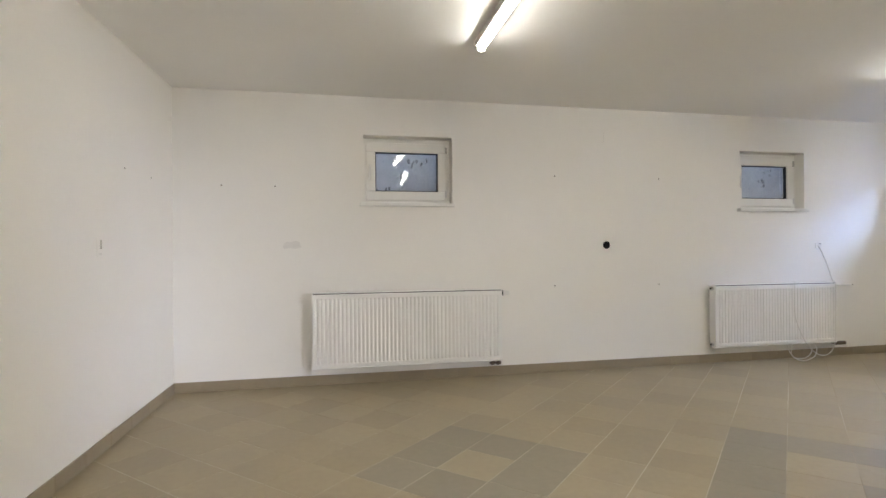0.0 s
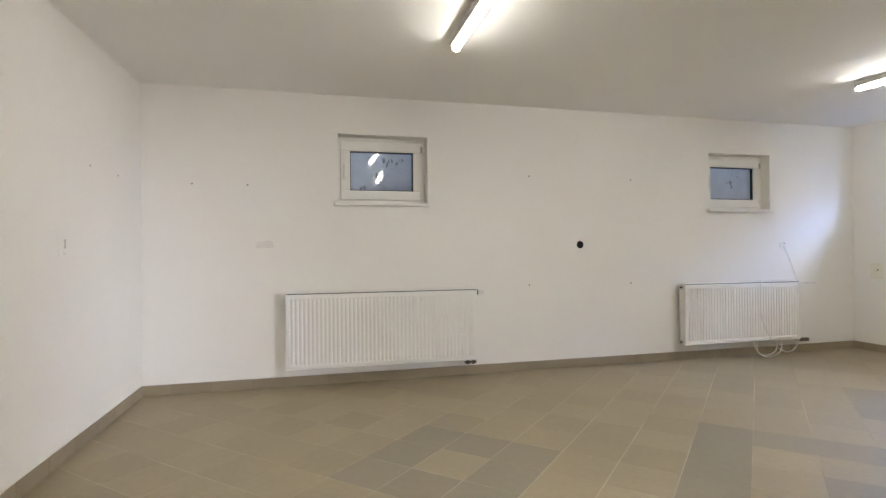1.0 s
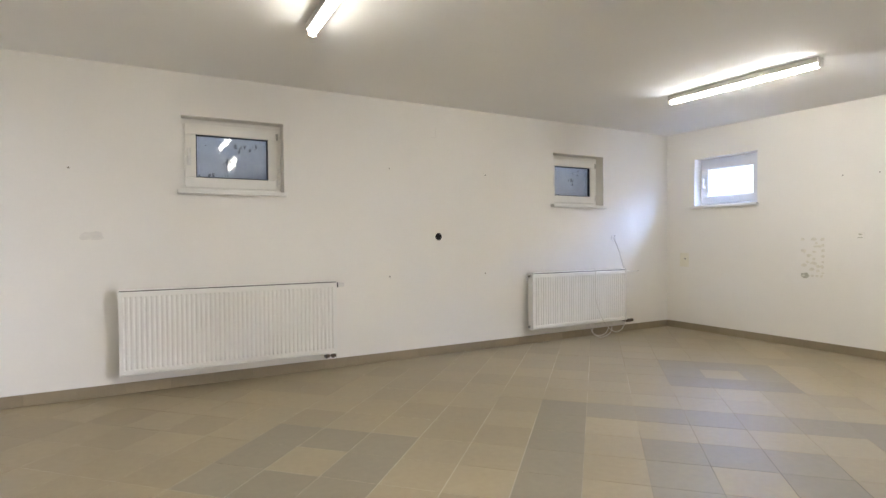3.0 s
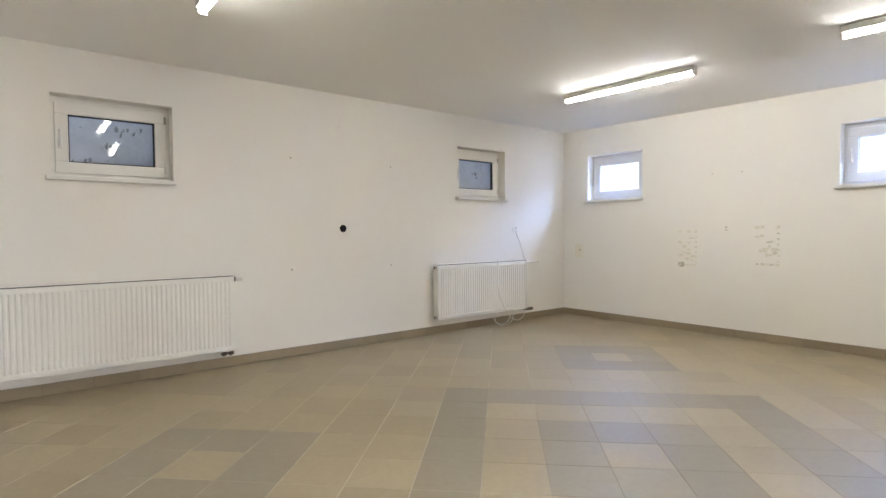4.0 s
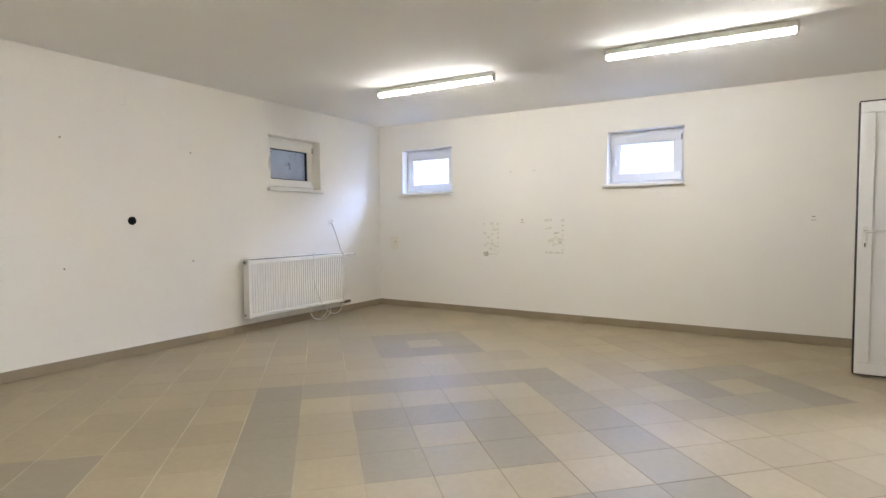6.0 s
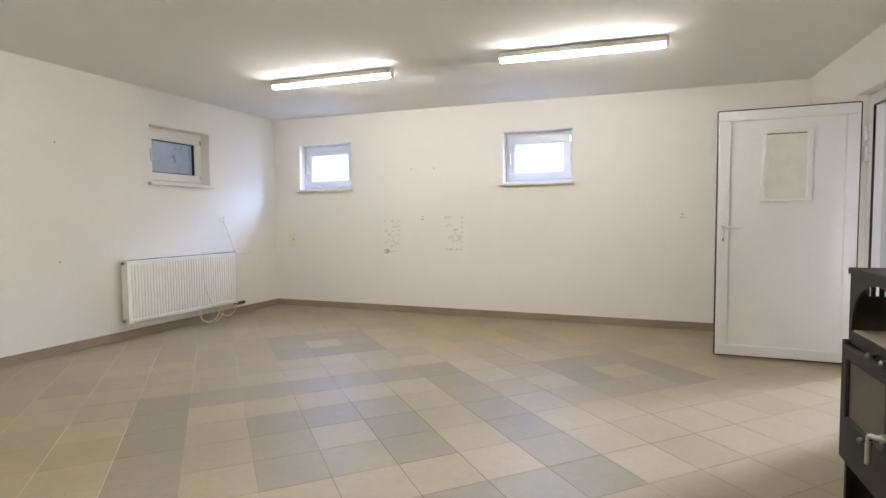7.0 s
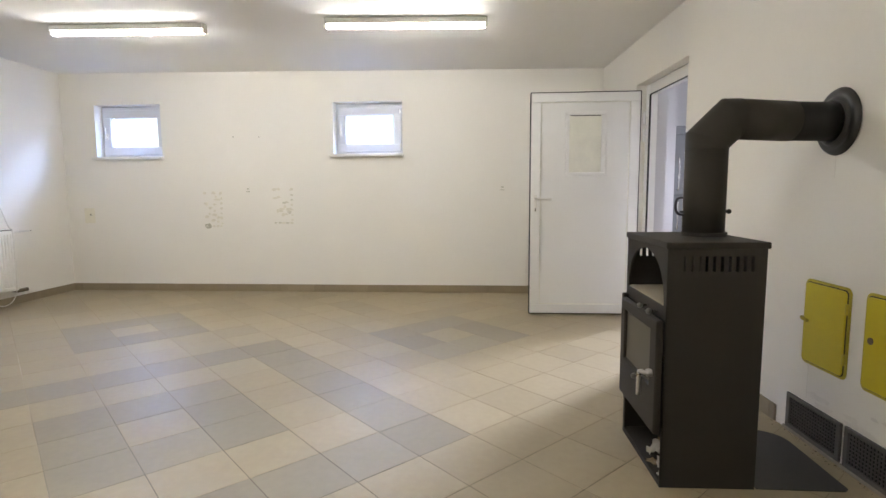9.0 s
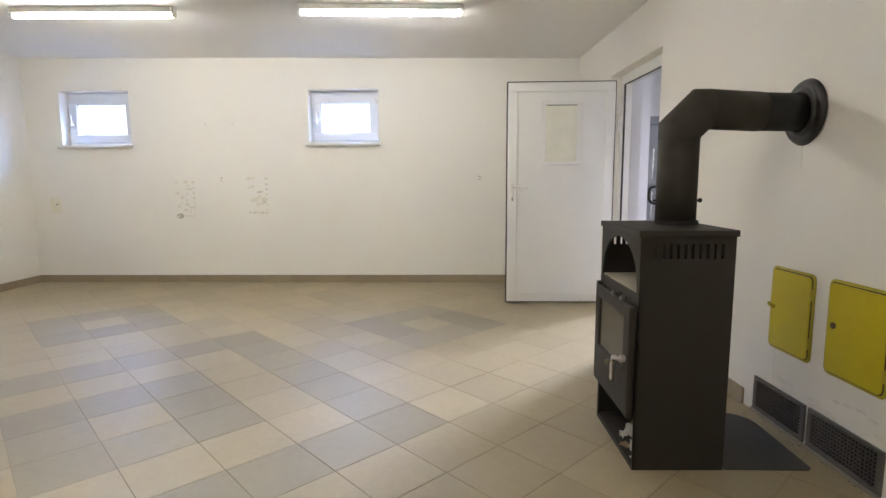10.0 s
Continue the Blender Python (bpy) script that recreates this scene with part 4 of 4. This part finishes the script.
# ------------------------------------------------------------ hatches and grilles in the south wall
def hatch(x0, x1, z0, z1, knob, label):
    t = thing("wall_hatch", S_WALL @ pose(south(x1), 0, z0), label, "chimney hatch", "yellow chimney hatches")
    w, h = (x1 - x0) / S_COS, z1 - z0

    def rounded(a, b, c, d, r, y0, y1):
        bm = bmesh.new()
        ring = []
        for cx, cz, s in ((b - r, d - r, 0), (a + r, d - r, 90), (a + r, c + r, 180), (b - r, c + r, 270)):
            for k in range(6):
                q = math.radians(s + k * 18)
                ring.append((cx + r * math.cos(q), cz + r * math.sin(q)))
        f = [bm.verts.new((p, y0, q)) for p, q in ring]
        m_ = [bm.verts.new((p + (p - (a + b) / 2) * 0.02, y0 + 0.003, q + (q - (c + d) / 2) * 0.015)) for p, q in ring]
        e = [bm.verts.new((p + (p - (a + b) / 2) * 0.02, y1, q + (q - (c + d) / 2) * 0.015)) for p, q in ring]
        bm.faces.new(f)
        for u, v in ((f, m_), (m_, e)):
            for k in range(len(f)):
                bm.faces.new((u[k], v[k], v[(k + 1) % len(f)], u[(k + 1) % len(f)]))
        bmesh.ops.recalc_face_normals(bm, faces=bm.faces)
        return bm

    part("hatch_frame", rounded(-0.002, w + 0.002, -0.002, h + 0.002, 0.026, -0.006, 0.0), YELLOW_OLD, t, "worn yellow rim")
    part("gasket", rounded(0.0075, w - 0.0075, 0.0075, h - 0.0075, 0.020, -0.0085, -0.004), GASKET, t, "dark brown joint round the lid")
    lid = part("lid", rounded(0.012, w - 0.012, 0.012, h - 0.012, 0.018, -0.014, -0.006), YELLOW, t, "bright yellow painted lid")
    for z in (0.08, h - 0.08):
        part("hinge", cyl(bmesh.new(), (w - 0.004, -0.012, z - 0.022), (w - 0.004, -0.012, z + 0.022), 0.006, 10), YELLOW_OLD, t)
    if knob:
        part("lock", cyl(bmesh.new(), (0.042, -0.017, h * 0.53), (0.042, -0.012, h * 0.53), 0.013, 16), BRASS, lid, "brown turn lock")
    else:
        part("latch", sweep(spline([(-0.006, -0.012, h * 0.53), (0.020, -0.024, h * 0.53), (0.042, -0.020, h * 0.515)], 5), 0.008, 8), YELLOW_OLD, lid, smooth=True)
    return t


hatch(2.158, 2.420, 0.358, 0.722, False, "yellow painted chimney hatch above a floor grille")
hatch(1.785, 2.072, 0.359, 0.726, True, "yellow painted chimney hatch with a round lock")


def grille(x0, x1, z0, z1):
    t = thing("vent_grille", S_WALL @ pose(south(x1), 0, z0), "galvanised mesh vent grille above the floor", "vent grille", "vent grilles")
    w, h = (x1 - x0) / S_COS, z1 - z0
    # flat black sheet on the wall stands for the shaded duct
    part("backing", bx(0.01, w - 0.01, -0.003, -0.0005, 0.01, h - 0.01), VOID_SHADE, t, "black sheet as the duct's shade behind the mesh")
    for q in ((0.0, w, 0.0, 0.020), (0.0, w, h - 0.018, h), (0.0, 0.026, 0.020, h - 0.018), (w - 0.026, w, 0.020, h - 0.018)):
        part("frame_bar", bx(q[0], q[1], -0.012, 0.0, q[2], q[3], 0.002), GRILLE_FRAME_DIM, t)
    n = round((w - 0.05) / 0.0165)
    for k in range(1, n):
        x = 0.026 + (w - 0.052) * k / n
        part("bar", bx(x - 0.0022, x + 0.0022, -0.0095, -0.004, 0.020, h - 0.018), GALV, t)
    n = round((h - 0.038) / 0.0165)
    for k in range(1, n):
        z = 0.020 + (h - 0.038) * k / n
        part("cross_bar", bx(0.026, w - 0.026, -0.0085, -0.005, z - 0.0022, z + 0.0022), GALV, t)
    return t


grille(2.150, 2.498, 0.018, 0.180)
grille(1.760, 2.130, 0.018, 0.182)
bm = bx(south(2.520), south(1.60), -0.010, 0.0, 0.0, 0.0165, 0.003)
ob = part("plinth_strip", bm, GRILLE_STRIP)
ob.matrix_world = S_WALL
tagged(ob, "narrow dirty plaster strip below the vent grilles", "trim", kind="structure")
rnd = random.Random(31)
bm = bmesh.new()
for k in range(70):
    x = rnd.uniform(1.62, 2.60)
    r = rnd.choice((0.001, 0.0015, 0.002, 0.003))
    y = ys(x) + 0.014 + abs(rnd.gauss(0, 0.009))
    bmesh.ops.create_icosphere(bm, subdivisions=1, radius=r, matrix=pose(x, y, r * 0.5, 0, 0, rnd.uniform(0, 90)) @ Matrix.Diagonal((1.0, rnd.uniform(0.6, 1.6), 0.6, 1)))
ob = part("dirt_crumbs", bm, GASKET)
tagged(ob, "dark ash crumbs along the foot of the wall", "dirt", kind="stuff")


# ------------------------------------------------------------ marks and small fittings on the walls
def wall_mark(name, m, blobs, material, label, category="wall mark"):
    bm = bmesh.new()
    for b in blobs:
        blob(bm, *b)
    ob = part(name, bm, material)
    ob.matrix_world = m
    return tagged(ob, label, category, kind="stuff" if len(blobs) > 1 else "")


def nail_hole(m, x, z, r=0.007):
    return wall_mark("nail_hole", m, [(x, z, r, r, 0.0, 8, 0.2, 0.0008)], NAIL, "small dark nail hole in the plaster", "nail hole")


for x, z in ((1.912, 1.812), (2.990, 1.806), (1.906, 0.793), (2.984, 0.787), (-0.995, 1.676), (-0.575, 1.674)):
    nail_hole(N_WALL, north(x), z)
for y, z in ((3.826, 1.664), (4.286, 1.665)):
    nail_hole(W_WALL, y + 1.7, z)
for y, z in ((2.765, 1.731), (2.468, 1.729)):
    nail_hole(E_WALL, east(y), z, 0.0055)
wall_mark("grey_smear", N_WALL, [(north(-0.438), 1.184, 0.070, 0.030, 0, 14, 0.25, 0.0008)], SMEAR, "faint grey smear on the white wall")
bm = bmesh.new()
for q in ((0.0, 0.05, 0.0, 0.004), (0.048, 0.052, 0.0, 0.10)):
    box(bm, q[0], q[1], -0.0009, 0.0, q[2], q[3])
ob = part("pencil_mark", bm, SMEAR)
ob.matrix_world = N_WALL @ pose(north(2.36), 0, 2.14)
tagged(ob, "faint grey corner mark on the white wall", "wall mark")


def residue(y0, y1, z0, z1, dark, seed):
    rnd = random.Random(seed)
    pts = []
    w, h = east(y1) - east(y0), z1 - z0
    for k in range(5):
        pts.append((east(y0) + w * (k + 0.5) / 5, z0 + 0.008, w * rnd.uniform(0.06, 0.10), 0.010))
    for k in range(4):
        pts.append((east(y0) + w * rnd.choice((0.04, 0.3, 0.55, 0.95)), z1 - 0.012, w * rnd.uniform(0.06, 0.13), 0.014))
    for k in range(6):
        pts.append((east(y0) + w * 0.96, z0 + h * (k + 0.7) / 7, w * 0.07, h * rnd.uniform(0.02, 0.035)))
    for k in range(16):
        pts.append((east(y0) + w * rnd.uniform(0.08, 0.9), z0 + h * rnd.uniform(0.12, 0.9), w * rnd.uniform(0.06, 0.13), h * rnd.uniform(0.020, 0.045)))
    k = 10 if dark else 3
    rnd.shuffle(pts)
    t = thing("glue_residue", E_WALL, "oblong patch of dried glue dabs on the white wall", "glue residue", "patches of glue")
    for q, p in enumerate(pts):
        bm = bmesh.new()
        blob(bm, *p, 0.0, 8, 0.3, 0.0006 + 0.00012 * q)
        part("glue_dab", bm, GLUE_MID if dark and q < k else GLUE, t)


residue(3.135, 2.930, 0.735, 1.125, False, 4)
residue(2.335, 2.115, 0.770, 1.162, True, 5)
wall_mark("glue_spot", E_WALL, [(east(3.10), 0.745, 0.038, 0.026, 0, 10, 0.2, 0.0014)], GLUE_AND_SHADE, "dark glue spot below the pale patch")


def socket_box(m, x, z, label):
    """A painted-over flush wall box: a faint square with two dark slits."""
    t = thing("wall_socket", m @ pose(x, 0, z), label, "wall socket", "flush wall sockets")
    part("cover", bx(-0.036, 0.036, -0.0025, 0.0, -0.036, 0.036, 0.002), PLASTER, t)
    part("slit", bx(-0.012, 0.014, -0.0045, -0.0024, 0.012, 0.024, 0.001), GLUE_AND_SHADE, t)
    part("slit", bx(-0.020, 0.022, -0.0045, -0.0024, -0.016, -0.009, 0.001), GLUE_AND_SHADE, t)
    return t


socket_box(E_WALL, east(2.620), 1.140, "painted-over flush wall socket with two slits")
socket_box(E_WALL, east(-0.206), 1.140, "painted-over flush wall socket with two slits")
t = thing("wall_socket", W_WALL @ pose(3.471 + 1.7, 0, 1.165), "white flush wall socket with a dark slit", "wall socket", "flush wall sockets")
part("cover", bx(-0.040, 0.040, -0.004, 0.0, -0.055, 0.055, 0.002), PLASTER, t)
part("slit", bx(-0.004, 0.014, -0.006, -0.0038, -0.012, 0.040, 0.001), GLUE_AND_SHADE, t)
part("slit", bx(-0.020, 0.014, -0.006, -0.0038, -0.046, -0.034, 0.001), SMEAR, t)
t = thing("wall_box", N_WALL @ pose(north(4.828), 0, 1.145), "open white wall box with a cable coming out", "wall box")
bm = bmesh.new()
for k in range(24):
    a, b = 2 * math.pi * k / 24, 2 * math.pi * (k + 1) / 24
    q = [bm.verts.new((r * math.cos(c), -0.004, r * math.sin(c))) for r, c in ((0.026, a), (0.026, b), (0.042, b), (0.042, a))]
    bm.faces.new(q)
part("rim", bm, PLASTIC, t)
# raised strip coloured dark as the shade at the box's edge
part("shade_gap", bx(-0.034, -0.029, -0.005, -0.001, -0.024, 0.026, 0.001), GLUE_AND_SHADE, t)
part("screw", cyl(bmesh.new(), (0.022, -0.012, 0.024), (0.022, 0.0, 0.024), 0.005, 10), BRASS, t)
# yellowed patch by the north-east corner
t = thing("paint_patch", E_WALL @ pose(east(4.505), 0, 0.865), "yellowed square patch with a dark hole on the wall", "paint patch")
part("patch", bx(-0.062, 0.062, -0.0012, 0.0, -0.085, 0.085), OLD_YELLOW, t)
part("hole", cyl(bmesh.new(), (0.012, -0.0022, 0.012), (0.012, -0.0010, 0.012), 0.008, 12), VOID_SHADE, t)
rnd = random.Random(21)
wall_mark("dirt_smear", S_WALL, [(south(2.45) + rnd.uniform(0, 0.75), rnd.uniform(0.19, 0.235), rnd.uniform(0.02, 0.06), rnd.uniform(0.005, 0.014), 0, 11, 0.5, 0.0007) for k in range(9)], SMEAR_FAINT, "faint grey dirt above the vent grilles")
bm = bmesh.new()
box(bm, -0.0015, 0.0015, -0.0008, 0, -0.11, 0.0)
ob = part("drip_mark", bm, SMEAR)
ob.matrix_world = S_WALL @ pose(south(PW), 0, PZ - 0.125)
tagged(ob, "thin brownish drip below the pipe rosette", "wall mark")
bm = bmesh.new()
box(bm, -0.0015, 0.0015, -0.0008, 0, -0.16, 0.0)
ob = part("hairline_crack", bm, SMEAR)
ob.matrix_world = S_WALL @ pose(south(2.38), 0, 0.355)
tagged(ob, "hairline crack between hatch and grille", "wall mark")
wall_mark("soot_smear", S_WALL, [(south(2.0) + 0.06 * k, 0.262 + 0.006 * (k % 3), 0.022, 0.006, 0, 10, 0.4, 0.0008) for k in range(4)], SMEAR, "faint grey scuffs above the grille")

# ------------------------------------------------------------ skirting tiles
def skirting(m, x0, x1, name, h=0.082, offset=0.1):
    t = thing(name, m, "brown-beige ceramic skirting tiles along the wall", "baseboard", kind="structure")
    part("mortar", bx(x0, x1, -0.0075, 0.0, 0.0, h - 0.003), SKIRT, t)
    shared = {}
    x = x0 - offset
    while x < x1:
        a, b = max(x, x0) + 0.0012, min(x + 0.3045, x1) - 0.0012
        key = round(b - a, 4)
        if b - a > 0.01:
            if key not in shared:
                ob = part("skirting_tile", bx(0.0, b - a, -0.0105, -0.001, 0.0006, h, 0.0015), SKIRT, t)
                shared[key] = ob.data
            else:
                ob = new("skirting_tile", shared[key])
                ob.parent = t
            ob.location = (a, 0, 0)
        x += 0.3045
    return t


skirting(N_WALL, 0.0, XE - XW, "baseboard_north")
skirting(E_WALL, 0.011, YN - SE_Y, "baseboard_east", offset=0.2)
skirting(W_WALL, 0.2, YN + 1.7 - 0.011, "baseboard_west")
skirting(S_WALL, 0.011, south(DOOR[0]) - 0.001, "baseboard_south_corner")
skirting(S_WALL, south(DOOR[1]) + 0.001, south(2.585), "baseboard_south")

# ------------------------------------------------------------ floor: square tiles laid on the diagonal
G, U0, V0 = 0.3045, 2.615, 1.010
R2 = math.sqrt(0.5)
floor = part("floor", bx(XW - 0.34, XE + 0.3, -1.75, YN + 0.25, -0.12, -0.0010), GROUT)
tagged(floor, "diagonal beige and grey ceramic floor tiles with inlaid squares", "floor", kind="structure")
room_box("floor_hall", 2.45, 6.75, -4.75, -1.76, -0.12, -0.001, BEIGE, "beige floor of the next room", "floor")


def ring(i, j, ci, cj, r):
    return max(abs(i - ci), abs(j - cj)) == r


def is_grey(i, j):
    for ci, cj in ((-1, -9), (7, -1), (1, 5)):
        if ring(i, j, ci, cj, 1):
            return True
    return ring(i, j, 0, -2, 3) or ring(i, j, 0, -2, 1)


def tile_bm(bm, m):
    h, e = G / 2 - 0.0012, 0.0005
    lo_ = [bm.verts.new(m @ Vector((x * h, y * h, -0.010))) for x, y in ((-1, -1), (1, -1), (1, 1), (-1, 1))]
    mid = [bm.verts.new(m @ Vector((x * h, y * h, -0.0012))) for x, y in ((-1, -1), (1, -1), (1, 1), (-1, 1))]
    up = [bm.verts.new(m @ Vector((x * (h - e), y * (h - e), 0.0))) for x, y in ((-1, -1), (1, -1), (1, 1), (-1, 1))]
    bm.faces.new(up)
    for a, b in ((lo_, mid), (mid, up)):
        for k in range(4):
            bm.faces.new((a[k], a[(k + 1) % 4], b[(k + 1) % 4], b[k]))


protos = {}
for key, material in (("beige", BEIGE), ("grey", GREY)):
    bm = bmesh.new()
    tile_bm(bm, Matrix.Identity(4))
    me = bpy.data.meshes.new("floor_tile")
    bm.to_mesh(me)
    bm.free()
    me.materials.append(material)
    protos[key] = me
cells = []
for i in range(-16, 16):
    for j in range(-20, 16):
        u, v = U0 + (i + 0.5) * G, V0 + (j + 0.5) * G
        x, y = (u + v) * R2, (u - v) * R2
        if XW - 0.30 < x < XE + 0.12 and ys(x) - 0.24 < y < YN + 0.12:
            cells.append((abs(x - 2.2) + abs(y - 1.2), i, j, x, y))
cells.sort()
rest = {"beige": bmesh.new(), "grey": bmesh.new()}
trnd = random.Random(11)
n_tiles = 0
for k, (_, i, j, x, y) in enumerate(cells):
    key = "grey" if is_grey(i, j) else "beige"
    m = pose(x, y, trnd.uniform(-0.0004, 0.0003), trnd.uniform(-0.06, 0.06), trnd.uniform(-0.06, 0.06), 45)
    if n_tiles < 298 and y > ys(x) + 0.04:
        n_tiles += 1
        ob = new("floor_tile", protos[key])
        ob.parent = floor
        ob.matrix_local = m
    else:
        tile_bm(rest[key], m)
for key, material in (("beige", BEIGE), ("grey", GREY)):
    # the border tiles are cut off inside the walls
    for co, no in (((XE, ys(XE) - 0.20, 0), (S_SLOPE, -1, 0)), ((0, YN + 0.20, 0), (0, 1, 0)), ((XE + 0.20, 0, 0), (1, 0, 0))):
        geom = rest[key].verts[:] + rest[key].edges[:] + rest[key].faces[:]
        if geom:
            bmesh.ops.bisect_plane(rest[key], geom=geom, plane_co=co, plane_no=Vector(no).normalized(), clear_outer=True)
    if len(rest[key].verts):
        tagged(part("outer_tiles", rest[key], material, floor, key + " tiles near the walls"), kind="stuff")
    else:
        rest[key].free()
